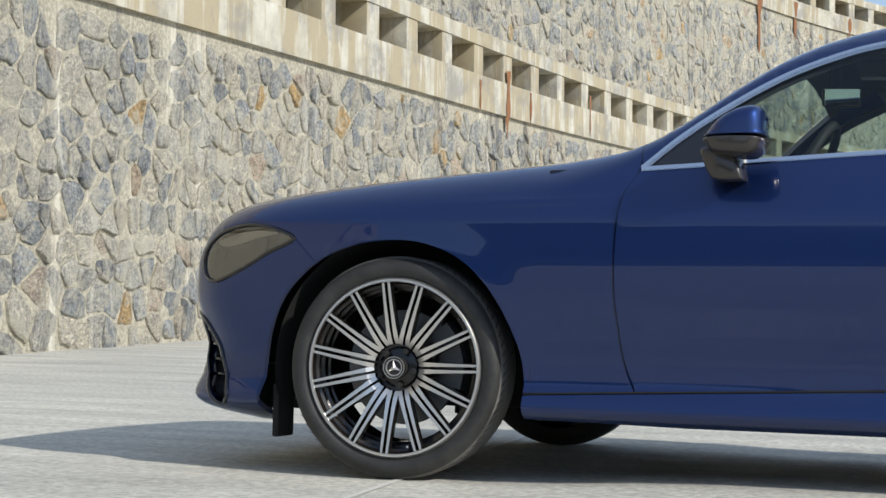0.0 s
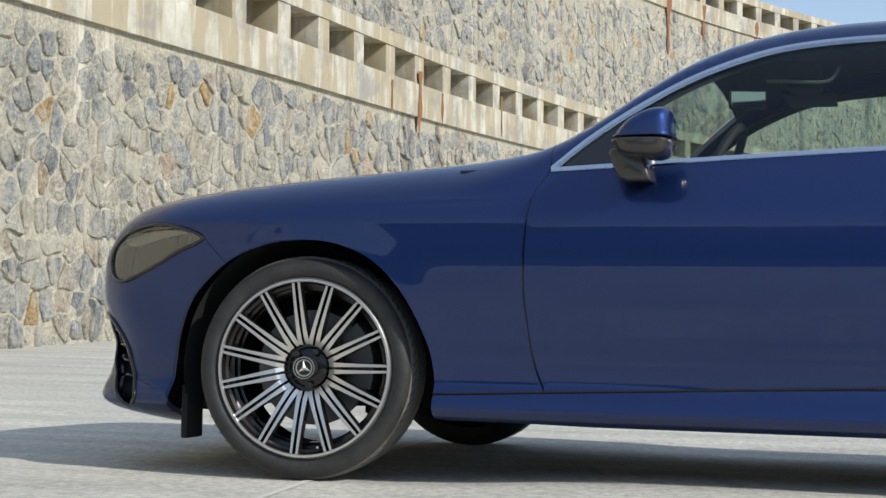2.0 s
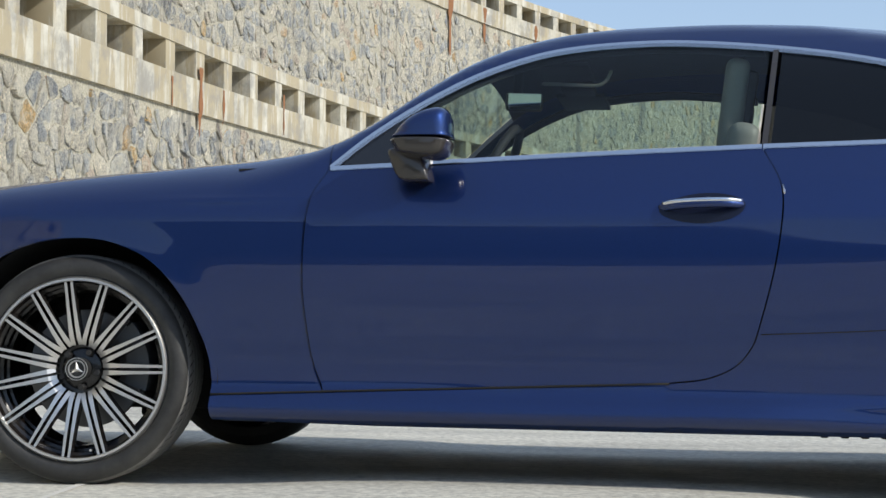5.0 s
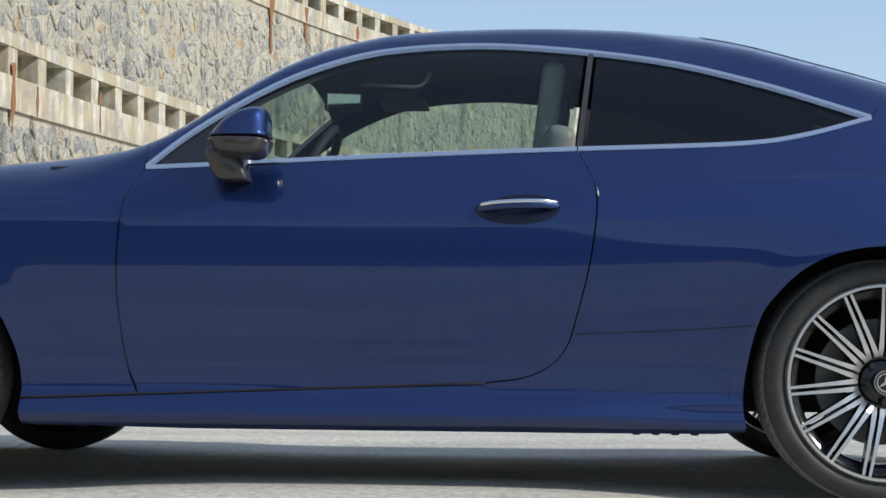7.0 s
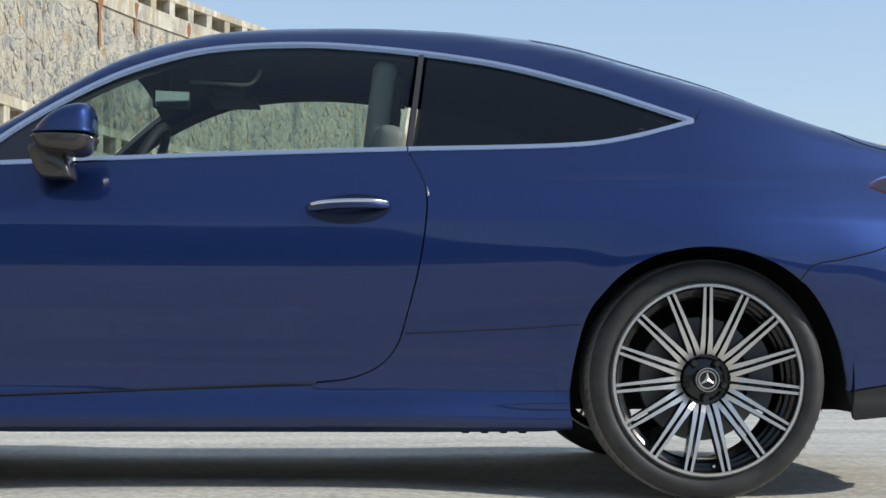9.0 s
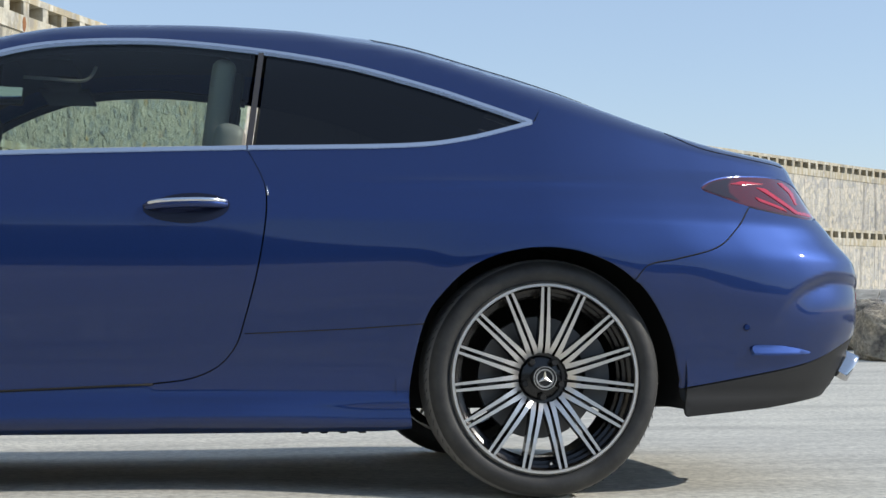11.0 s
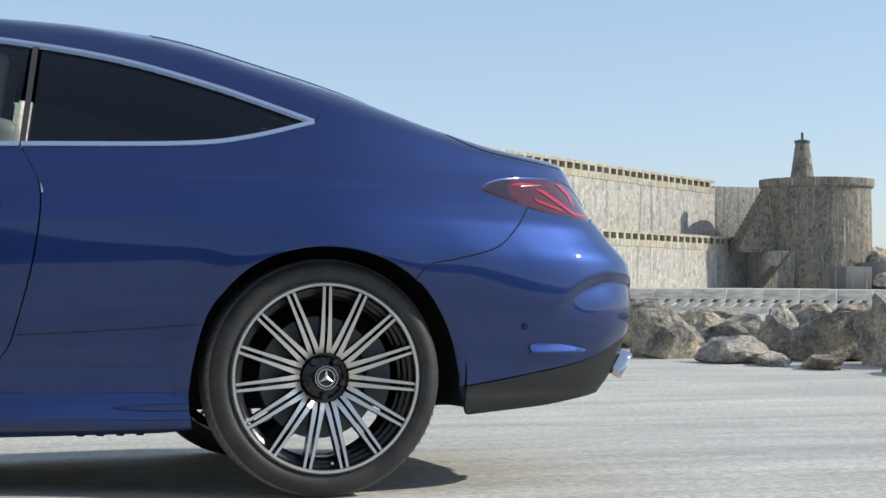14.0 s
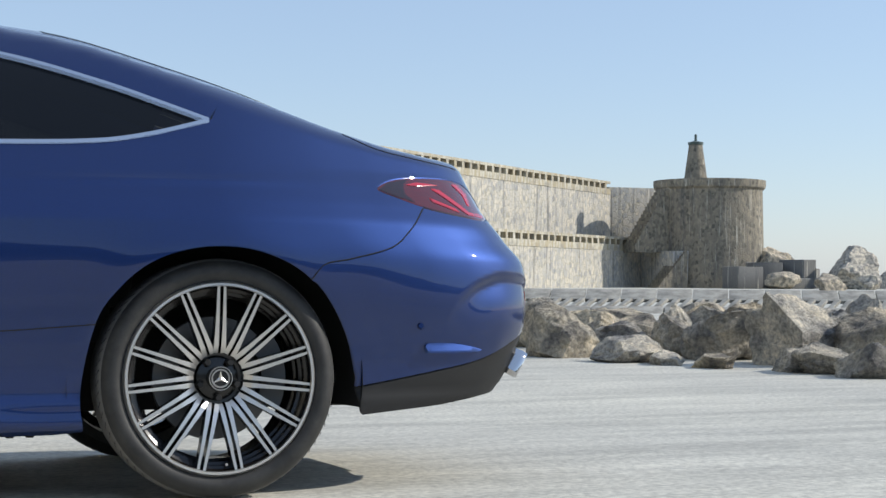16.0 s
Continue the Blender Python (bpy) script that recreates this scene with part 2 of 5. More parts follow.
def smooth_steps(xs, ys):
    """A monotone cubic through the given steps, as a function."""
    xs, ys = np.array(xs, float), np.array(ys, float)
    d = np.diff(ys) / np.diff(xs)
    m = np.concatenate([[d[0]], [0 if a * b <= 0 else 2 * a * b / (a + b) for a, b in zip(d, d[1:])], [d[-1]]])

    def at(v):
        v = np.clip(np.asarray(v, float), xs[0], xs[-1])
        i = np.clip(np.searchsorted(xs, v) - 1, 0, len(xs) - 2)
        h = xs[i + 1] - xs[i]
        t = (v - xs[i]) / h
        return (2 * t**3 - 3 * t**2 + 1) * ys[i] + (t**3 - 2 * t**2 + t) * h * m[i] + (3 * t**2 - 2 * t**3) * ys[i + 1] + (t**3 - t**2) * h * m[i + 1]

    return at


# ---- ground ----
BASE = -0.11


def swell(x, y):
    """The slab is a few centimetres proud between the axles and dips beyond the car."""
    along = math.exp(-(((x - 1.4) / 0.85) ** 4))
    return -0.005 + along * (0.036 * math.exp(-(((y - 0.15) / 0.6) ** 2)) - 0.016 * math.exp(-(((y - 2.1) / 0.7) ** 2)))


def ground_z(x, y):
    """The forecourt falls away under the car and is level further off."""
    k = math.tan(radians(SLOPE))
    far = 0.5 + 0.5 * math.tanh((y - 2.9) * 1.6)
    near = 0.5 - 0.5 * math.tanh((y + 7) * 0.6)
    return (-k * y) * (1 - far) * (1 - near) + (BASE) * far + near * 0.25 + swell(x, y)


def build_ground():
    xs = np.concatenate([[-900, -300, -120, -60, -30], np.arange(-16, -3, 1.0), np.arange(-3, 5.9, 0.25), np.arange(6, 22.1, 1.0), [30, 45, 70, 120, 300, 900]])
    ys = np.concatenate([[-900, -300, -100, -50, -25], np.arange(-14, -2, 0.4), np.arange(-2, 3, 0.14), np.arange(3, 16.1, 0.35), [20, 30, 50, 80, 120, 200, 400, 900]])
    verts = [(x, y, ground_z(x, y)) for y in ys for x in xs]
    n = len(xs)
    faces = [(j * n + i, j * n + i + 1, (j + 1) * n + i + 1, (j + 1) * n + i) for j in range(len(ys) - 1) for i in range(n - 1)]
    thing("ground", mesh_of("ground", verts, faces, FLOOR), "pale grey streaky concrete forecourt ground", "ground", kind="structure")


build_ground()
# Unseen dark sheet, added to dim what the car's flank mirrors.
thing("road", mesh_of("road", [(-600, -400, 0.27), (600, -400, 0.27), (600, -10.5, 0.27), (-600, -10.5, 0.27)], [(0, 1, 2, 3)], DARKGROUND), "unseen dark ground sheet added to darken the car's reflections", "road", kind="structure")
joint = [(0.02 - 0.14 * y, y) for y in np.linspace(-5.5, 2.2, 9)]
verts = []
for k, (x, y) in enumerate(joint):
    w = 0.012 + 0.006 * math.sin(k * 2.3)
    verts += [(x - w, y, ground_z(x, y) + 0.003), (x + w, y, ground_z(x, y) + 0.003)]
thing("ground_joint", mesh_of("ground_joint", verts, [(2 * k, 2 * k + 1, 2 * k + 3, 2 * k + 2) for k in range(8)], mat("joint_filler", (0.66, 0.64, 0.58), 0.9)), "pale filled joint in the concrete ground", "joint", kind="structure")

# ---- harbour wall in two tiers ----
LINE = spline([(-6.85, -14), (-6.85, -4), (-6.85, 6), (-6.8, 14), (-6.7, 22), (-6.15, 30), (-5.0, 38), (-2.2, 48), (3.5, 60), (12, 72), (23.5, 84), (36, 95.5), (49, 107), (60, 116.8), (71, 126.2)], 10)
LINE = np.array(LINE)
RUN = np.concatenate([[0], np.cumsum(np.linalg.norm(np.diff(LINE, axis=0), axis=1))])


def on_line(s):
    """Place and outward way (towards the forecourt) of the lower wall at run s."""
    p = np.array([np.interp(s, RUN, LINE[:, 0]), np.interp(s, RUN, LINE[:, 1])])
    e = 0.4
    q = np.array([np.interp(s + e, RUN, LINE[:, 0]) - np.interp(s - e, RUN, LINE[:, 0]), np.interp(s + e, RUN, LINE[:, 1]) - np.interp(s - e, RUN, LINE[:, 1])])
    q /= np.linalg.norm(q)
    return p, np.array([q[1], -q[0]]), q


def back_of(s):
    """How far the upper wall stands behind the lower one."""
    return float(np.interp(s, [0, 50, 110, 175], [2.3, 2.3, 3.0, 3.4]))


def spot(s, out, z, upper=False):
    p, o, _ = on_line(s)
    p = p + o * (out - (back_of(s) if upper else 0))
    return (p[0], p[1], z)


def sweep(name, profile, s0, s1, step, material, upper=False):
    """Sweeps a closed profile of (out, z) along the wall."""
    ss = np.linspace(s0, s1, max(2, int((s1 - s0) / step) + 1))
    n = len(profile)
    verts = [spot(s, o, z, upper) for s in ss for o, z in profile]
    faces = [(i * n + k, i * n + (k + 1) % n, (i + 1) * n + (k + 1) % n, (i + 1) * n + k) for i in range(len(ss) - 1) for k in range(n)]
    faces += [tuple(range(n))[::-1], tuple((len(ss) - 1) * n + k for k in range(n))]
    bm = bmesh.new()
    vs = [bm.verts.new(v) for v in verts]
    for f in faces:
        bm.faces.new([vs[i] for i in f])
    return from_bm(name, bm, material)


END = float(RUN[-1])
END_UP = END - 1.1
TIERS = [("wall_lower", False, -0.6, 3.28, END), ("wall_upper", True, 3.3, 8.80, END_UP)]
PITCH = 1.345
SPLIT = 78.0


def pillar_mesh(z0, z1):
    return box("parapet_pillar", (0.40, 0.5, z1 - z0), CAST, (0, 0, (z0 + z1) / 2), 0.012)


# Masonry tones darkened to carry the shade deep inside the parapet openings.
SHADEDWALL = mortar_mat("shaded_masonry", True, 5.0, ((0.07, 0.06, 0.045), (0.16, 0.14, 0.105)), ((0.06, 0.055, 0.045), (0.12, 0.105, 0.08), (0.17, 0.145, 0.105)))
tiers = {}
for name, up, z0, z1, end in TIERS:
    near = sweep(name, [(-1.2, z0), (0, z0), (0, z1), (-1.2, z1)], 0, SPLIT, 1.0, MORTAR, up)
    wall = thing(name, near, "rubble stone harbour wall with pale mortar and dark streaks", "wall", kind="structure")
    part("masonry", sweep("masonry", [(-1.2, z0), (0.02, z0), (0.02, z1), (-1.2, z1)], SPLIT, end, 2.0, FARWALL, up), wall)
    par = thing(("parapet_lower", "parapet_upper")[up], sweep("band", [(-0.75, z1), (0.07, z1), (0.075, z1 + 0.55), (-0.75, z1 + 0.55)], 0, end, 1.0, CAST, up),
                "stained concrete parapet with a row of square openings", "parapet", kind="structure")
    part("coping", sweep("coping", [(-0.55, z1 + 1.03), (0.06, z1 + 1.03), (0.055, z1 + 1.26), (-0.55, z1 + 1.27)], 0, end, 1.0, CAST, up), par)
    part("back_panel", sweep("back_panel", [(-0.75, z1 + 0.55), (-0.60, z1 + 0.55), (-0.60, z1 + 1.2), (-0.75, z1 + 1.2)], 0, end, 1.5, SHADEDWALL, up), par)
    pm = pillar_mesh(z1 + 0.545, z1 + 1.035)
    s = 0.34
    while s < end - 0.2:
        p, o, q = on_line(s)
        p = p + o * (-0.21 - (back_of(s) if up else 0))
        ob = part("pillar", pm, par)
        ob.matrix_world = Matrix.Translation((p[0], p[1], 0)) @ Matrix.Rotation(math.atan2(q[1], q[0]), 4, "Z")
        s += PITCH
    tiers[name] = wall
walk_me = sweep("walkway", [(-6, 3.0), (-0.75, 3.0), (-0.75, 3.45), (-6, 3.45)], 0, END, 2.0, CAST)
thing("terrace", walk_me, "concrete walkway between the two wall tiers", "walkway", kind="structure")
thing("terrace_upper", sweep("terrace_upper", [(-14, 8.0), (-0.74, 8.0), (-0.74, 9.2), (-14, 9.2)], 0, END_UP, 2.0, CAST, True), "concrete walkway behind the upper parapet", "walkway", kind="structure")

# ---- the car ----
# In the car's own frame: x to the rear, y across (0 at the near wheels' faces), z up from its tyres.
MID = 0.915
section_y = smooth_steps([0.14, 0.175, 0.195, 0.212, 0.235, 0.27, 0.305, 0.36, 0.45, 0.60, 0.72, 0.785, 0.84, 0.90, 0.95, 1.0, 1.1, 1.2, 1.3, 1.45],
                         [0.22, 0.10, 0.045, 0.014, 0.000, 0.016, 0.038, 0.036, 0.020, -0.006, -0.012, -0.012, 0.004, 0.036, 0.070, 0.106, 0.177, 0.252, 0.336, 0.49])
nose_x = smooth_steps([0.14, 0.19, 0.23, 0.30, 0.40, 0.46, 0.55, 0.66, 0.74, 0.82], [-0.72, -0.85, -0.88, -0.872, -0.842, -0.858, -0.878, -0.872, -0.855, -0.84])
tail_x = smooth_steps([0.18, 0.26, 0.32, 0.42, 0.50, 0.60, 0.68, 0.76, 0.86, 0.95, 1.04], [3.70, 3.86, 3.92, 3.965, 3.99, 3.995, 3.985, 3.925, 3.865, 3.845, 3.83])
front_in = smooth_steps([0.0, 0.006, 0.025, 0.07, 0.14, 0.26, 0.43, 0.7], [0.9, 0.6, 0.36, 0.185, 0.085, 0.028, 0.006, 0.0])
rear_in = smooth_steps([0.0, 0.012, 0.035, 0.065, 0.12, 0.22, 0.35, 0.5, 0.7, 1.0], [0.9, 0.6, 0.39, 0.27, 0.175, 0.095, 0.045, 0.018, 0.004, 0.0])
top_z = smooth_steps([-0.88, -0.87, -0.82, -0.73, -0.62, -0.37, -0.06, 0.24, 0.51, 0.66, 0.74, 0.85, 1.0, 1.14, 1.275, 1.445, 1.62, 1.88, 2.15, 2.3, 2.51, 2.73, 2.985, 3.3, 3.5, 3.68, 3.79, 3.86, 3.99],
                     [0.62, 0.66, 0.745, 0.815, 0.862, 0.905, 0.94, 0.966, 0.991, 1.01, 1.036, 1.102, 1.217, 1.312, 1.373, 1.416, 1.433, 1.440, 1.430, 1.409, 1.369, 1.306, 1.228, 1.113, 1.058, 1.037, 1.036, 0.95, 0.80])
round_h = smooth_steps([-0.9, 0.4, 0.75, 1.0, 2.4, 3.0, 3.6, 4.0], [0.14, 0.14, 0.06, 0.045, 0.05, 0.10, 0.05, 0.05])
round_w = smooth_steps([-0.9, 0.4, 0.75, 1.0, 2.4, 3.0, 3.6, 4.0], [0.16, 0.16, 0.08, 0.07, 0.08, 0.16, 0.10, 0.10])
crown = smooth_steps([-0.88, -0.6, 0.4, 0.9, 1.6, 2.1, 2.5, 2.9, 3.3, 3.7, 4.0], [0.03, 0.05, 0.06, 0.07, 0.02, 0.045, 0.075, 0.08, 0.06, 0.02, 0.02])


brow_z = smooth_steps([3.50, 3.55, 3.61, 3.687, 3.79, 3.88, 3.96, 4.02], [0.45, 0.498, 0.575, 0.625, 0.650, 0.645, 0.610, 0.58])


def side_y(x, z):
    """How far in the car's near flank lies."""
    x, z = np.asarray(x, float), np.asarray(z, float)
    y = section_y(z) + front_in(x - nose_x(z)) + rear_in(tail_x(z) - x)
    for cx in (0.0, 2.865):
        r = np.hypot(x - cx, (z - 0.335) * 1.02)
        k = np.clip((z - 0.27) / 0.2, 0, 1)
        y = y - 0.0055 * np.exp(-(((r - 0.39) / 0.07) ** 2)) * k * k * (3 - 2 * k)
    y = y - 0.030 * np.exp(-(((x - 3.05) / 0.60) ** 2) - (((z - 0.69) / 0.14) ** 2))
    y = y - 0.008 * np.exp(-(((z - 0.905 - 0.02 * (x - 2.6)) / 0.012) ** 2)) * np.exp(-(((x - 2.65) / 0.30) ** 2))
    y = y - 0.007 * np.exp(-(((z - 0.848 - 0.02 * (x - 0.5)) / 0.012) ** 2)) * np.exp(-(((x - 0.45) / 0.25) ** 2))
    fade = np.clip((x - 1.95) / 0.45, 0, 1)
    y = y + 0.030 * fade * fade * (3 - 2 * fade) * np.exp(-(((z - 0.240) / 0.036) ** 2))
    h = round_h(x)
    q = np.clip((z - (top_z(x) - h)) / h, 0, 0.985)
    y = y + round_w(x) * (1 - np.sqrt(1 - q * q))
    # a scoop in the rear corner under a creased brow
    k, lean = np.clip((x - 2.85) / 0.75, 0, 1), np.minimum(z, 0.96) - 0.545
    y = y + 0.20 * k * k * (3 - 2 * k) * 0.5 * (np.sqrt(lean**2 + 0.0025) + lean)
    d = brow_z(x) - z
    u, v = np.clip((d + 0.008) / 0.040, 0, 1), np.clip((x - 3.56) / 0.16, 0, 1)
    y = y + 0.026 * u * u * (3 - 2 * u) * np.exp(-((np.maximum(d, 0) / 0.095) ** 2)) * v * v * (3 - 2 * v)
    return np.minimum(y, MID)


def side_n(x, z):
    e = 0.006
    gx = (side_y(np.add(x, e), z) - side_y(np.subtract(x, e), z)) / (2 * e)
    gz = (side_y(x, np.add(z, e)) - side_y(x, np.subtract(z, e))) / (2 * e)
    n = np.stack([gx, -np.ones_like(gx), gz], -1)
    return n / np.linalg.norm(n, axis=-1, keepdims=True)


def outset(loop, d):
    """Moves a closed loop of points in the plane outwards by d."""
    p = np.array(loop, float)
    area = 0.5 * np.sum(p[:, 0] * np.roll(p[:, 1], -1) - np.roll(p[:, 0], -1) * p[:, 1])
    t = np.roll(p, -1, 0) - np.roll(p, 1, 0)
    t /= np.linalg.norm(t, axis=1, keepdims=True) + 1e-9
    return p + np.sign(area) * d * np.stack([t[:, 1], -t[:, 0]], 1)


def dense(loop, step=0.02):
    out = []
    p = np.array(loop, float)
    for a, b in zip(p, np.roll(p, -1, 0)):
        n = max(1, int(math.ceil(np.linalg.norm(b - a) / step)))
        out += [a + (b - a) * k / n for k in range(n)]
    return out


def inside(px, pz, loop):
    hit = np.zeros(len(px), bool)
    for (x0, z0), (x1, z1) in zip(loop, np.roll(loop, -1, 0)):
        cut = ((z0 > pz) != (z1 > pz)) & (px < (x1 - x0) * (pz - z0) / (z1 - z0 + 1e-12) + x0)
        hit ^= cut
    return hit


GRID_X = np.concatenate([np.arange(-0.88, -0.5, 0.008), np.arange(-0.5, 3.4, 0.018), np.arange(3.4, 4.0, 0.009)])


def panel(name, loop, material, lift=0.0, gap=0.0025, lip=0.018, far=False, holes=(), fine=0.028):
    """A sheet of the flank inside a closed loop of (x, z), with edges turned inwards."""
    from mathutils import geometry
    rim = np.array(dense(outset(dense(loop, 0.05), -gap), 0.016))
    loops = [rim] + [np.array(dense(outset(dense(h, 0.05), gap), 0.016)) for h in holes]
    lo, hi = rim.min(0), rim.max(0)
    gx = GRID_X[(GRID_X > lo[0]) & (GRID_X < hi[0])]
    gz = np.arange(lo[1], hi[1], fine)
    ax, az = [a.ravel() for a in np.meshgrid(gx, gz)]
    ok = inside(ax, az, rim)
    for h in loops[1:]:
        ok &= ~inside(ax, az, h)
    for h in loops:
        for c in h:
            ok &= np.hypot((ax - c[0]), az - c[1]) > 0.009
    pts = [Vector(p) for l in loops for p in l] + [Vector(p) for p in zip(ax[ok], az[ok])]
    edges, k = [], 0
    for l in loops:
        edges += [(k + i, k + (i + 1) % len(l)) for i in range(len(l))]
        k += len(l)
    vs, es, fs, ov, oe, of = geometry.delaunay_2d_cdt(pts, edges, [], 1 if len(loops) == 1 else 0, 1e-6)
    q = np.array([tuple(v) for v in vs])
    tri = [tuple(f) for f in fs]
    if len(loops) > 1:
        c = np.array([q[list(f)].mean(0) for f in tri])
        good = inside(c[:, 0], c[:, 1], rim)
        for h in loops[1:]:
            good &= ~inside(c[:, 0], c[:, 1], h)
        tri = [f for f, g in zip(tri, good) if g]
    n = side_n(q[:, 0], q[:, 1])
    if callable(lift):
        e = 0.004
        up = (lift(q[:, 0], q[:, 1] + e) - lift(q[:, 0], q[:, 1] - e)) / (2 * e)
        n = n / -n[:, 1:2] + np.stack([0 * up, 0 * up, -up], 1)
        n /= np.linalg.norm(n, axis=1, keepdims=True)
        lift = lift(q[:, 0], q[:, 1])
    y = side_y(q[:, 0], q[:, 1]) - lift
    verts = np.stack([q[:, 0], y, q[:, 1]], 1)
    faces = []
    for a, b, c in tri:
        u, v = q[b] - q[a], q[c] - q[a]
        faces.append((a, b, c) if u[0] * v[1] - u[1] * v[0] > 0 else (a, c, b))
    # edges that have one face alone are turned in
    seen = {}
    for f in faces:
        for a, b in zip(f, f[1:] + f[:1]):
            seen[(a, b)] = 1
    edge = [(a, b) for a, b in seen if (b, a) not in seen]
    inner, vl, nl = {}, [tuple(v) for v in verts], [tuple(v) for v in n]
    for a in {i for e in edge for i in e}:
        inner[a] = len(vl)
        vl.append((verts[a][0] + n[a][0] * -lip, min(verts[a][1] - n[a][1] * lip, MID), verts[a][2] - n[a][2] * lip))
        nl.append(tuple(n[a]))
    faces += [(b, a, inner[a], inner[b]) for a, b in edge]
    if far:
        vl = [(v[0], 2 * MID - v[1], v[2]) for v in vl]
        nl = [(v[0], -v[1], v[2]) for v in nl]
        faces = [f[::-1] for f in faces]
    return mesh_of(name, vl, faces, material, nl)


def tube(name, line, radius, material, flat=1.0, sides=8, closed=False):
    """A bar along a line of points; flat squeezes it up and down."""
    p = [Vector(v) for v in line]
    n = len(p)
    verts, faces = [], []
    for i, c in enumerate(p):
        t = (p[(i + 1) % n] - p[i - 1]) if closed or 0 < i < n - 1 else (p[1] - p[0] if i == 0 else p[-1] - p[-2])
        t.normalize()
        a = Vector((0, 1, 0)) - t * t.y
        a.normalize()
        b = t.cross(a)
        for k in range(sides):
            w = 2 * math.pi * k / sides
            verts.append(c + a * math.cos(w) * radius * flat + b * math.sin(w) * radius)
    for i in range(n if closed else n - 1):
        for k in range(sides):
            j = (i + 1) % n
            faces.append((i * sides + k, i * sides + (k + 1) % sides, j * sides + (k + 1) % sides, j * sides + k))
    if not closed:
        faces += [tuple(range(sides))[::-1], tuple((n - 1) * sides + k for k in range(sides))]
    return mesh_of(name, verts, faces, material)


def arc(cx, cz, r, a0, a1, n=30):
    return [(cx + r * math.cos(radians(a0 + (a1 - a0) * i / n)), cz + r * math.sin(radians(a0 + (a1 - a0) * i / n))) for i in range(n + 1)]


def top_run(x0, x1, drop=0.004, step=0.02):
    xs = np.linspace(x0, x1, max(2, int(abs(x1 - x0) / step)))
    return [(x, float(top_z(x)) - drop) for x in xs]


ARCH_F = [(-0.482, 0.150), (-0.474, 0.29), (-0.452, 0.42), (-0.385, 0.555), (-0.27, 0.662), (-0.14, 0.716), (0.0, 0.731), (0.115, 0.715), (0.225, 0.665), (0.315, 0.572), (0.377, 0.453), (0.404, 0.353), (0.413, 0.20)]
ARCH_R = [(2.482, 0.197), (2.474, 0.311), (2.512, 0.503), (2.575, 0.599), (2.655, 0.666), (2.753, 0.704), (2.861, 0.717), (2.97, 0.703), (3.073, 0.66), (3.161, 0.585), (3.234, 0.469), (3.272, 0.352), (3.296, 0.225)]
DOOR_F = [(0.752, 0.941), (0.712, 0.862), (0.696, 0.736), (0.692, 0.605), (0.700, 0.49), (0.717, 0.375), (0.750, 0.287)]
DOOR_R = [(2.01, 1.004), (2.051, 0.921), (2.066, 0.862), (2.062, 0.772), (2.042, 0.645), (2.007, 0.503), (1.983, 0.431), (1.936, 0.375), (1.857, 0.340), (1.753, 0.326)]
SILL = [(0.414, 0.272), (0.750, 0.286), (1.267, 0.306), (1.753, 0.326)]
BELT = [(0.752, 0.945), (0.991, 0.957), (1.32, 0.975), (1.70, 0.992), (2.01, 1.004), (2.461, 1.020), (2.657, 1.047), (2.862, 1.104)]
FRAME_TOP = [(0.757, 0.949), (0.857, 1.046), (0.993, 1.150), (1.15, 1.247), (1.316, 1.315), (1.452, 1.346), (1.627, 1.361), (1.803, 1.360), (2.064, 1.334), (2.318, 1.289), (2.563, 1.217), (2.72, 1.160), (2.862, 1.106)]
LAMP = [(-0.345, 0.737), (-0.42, 0.775), (-0.52, 0.790), (-0.63, 0.770), (-0.70, 0.726), (-0.722, 0.678), (-0.712, 0.622), (-0.655, 0.598), (-0.545, 0.636), (-0.44, 0.690)]
TAILLAMP = [(3.366, 0.904), (3.41, 0.934), (3.494, 0.951), (3.65, 0.957), (3.735, 0.940), (3.785, 0.892), (3.812, 0.846), (3.785, 0.826), (3.70, 0.824), (3.542, 0.845), (3.425, 0.879)]
BUMPER_R = [(3.119, 0.620), (3.165, 0.668), (3.25, 0.686), (3.38, 0.722), (3.453, 0.781), (3.512, 0.848)]
VALANCE = [(3.276, 0.305), (3.493, 0.341), (3.70, 0.380), (3.84, 0.435), (3.925, 0.474)]
arch_f, arch_r, door_f, door_r, sill = spline(ARCH_F, 6), spline(ARCH_R, 6), spline(DOOR_F, 6), spline(DOOR_R, 6), spline(SILL, 6)
belt, frame_top, lamp, taillamp = spline(BELT, 6), spline(FRAME_TOP, 6), spline(LAMP, 5, True), spline(TAILLAMP, 5, True)
bumper_r, valance = spline(BUMPER_R, 6), spline(VALANCE, 6)
L = lambda pts: [tuple(p) for p in pts]


def nose_run(z0, z1, inset=0.004, n=24):
    return [(float(nose_x(z)) + inset, z) for z in np.linspace(z0, z1, n)]


def tail_run(z0, z1, inset=0.004, n=24):
    return [(float(tail_x(z)) - inset, z) for z in np.linspace(z0, z1, n)]


iq = min(range(len(arch_f)), key=lambda i: abs(arch_f[i][0] + 0.27) + 9 * (arch_f[i][1] < 0.5))
# outlines of the flank's sheets, each run round in one direction
lamp_top = [p for i, p in enumerate(lamp) if i <= 20]
lamp_low = [p for i, p in enumerate(lamp) if i >= 20] + [lamp[0]]
fender_loop = top_run(-0.866, 0.742) + [(0.752, 0.950)] + L(door_f[1:]) + L([p for p in sill if p[0] < 0.74][::-1]) + L([p for p in arch_f[iq:][::-1] if p[1] > 0.275]) + L(lamp_top) + [(-0.80, 0.715)] + nose_run(0.70, 0.66, n=4)
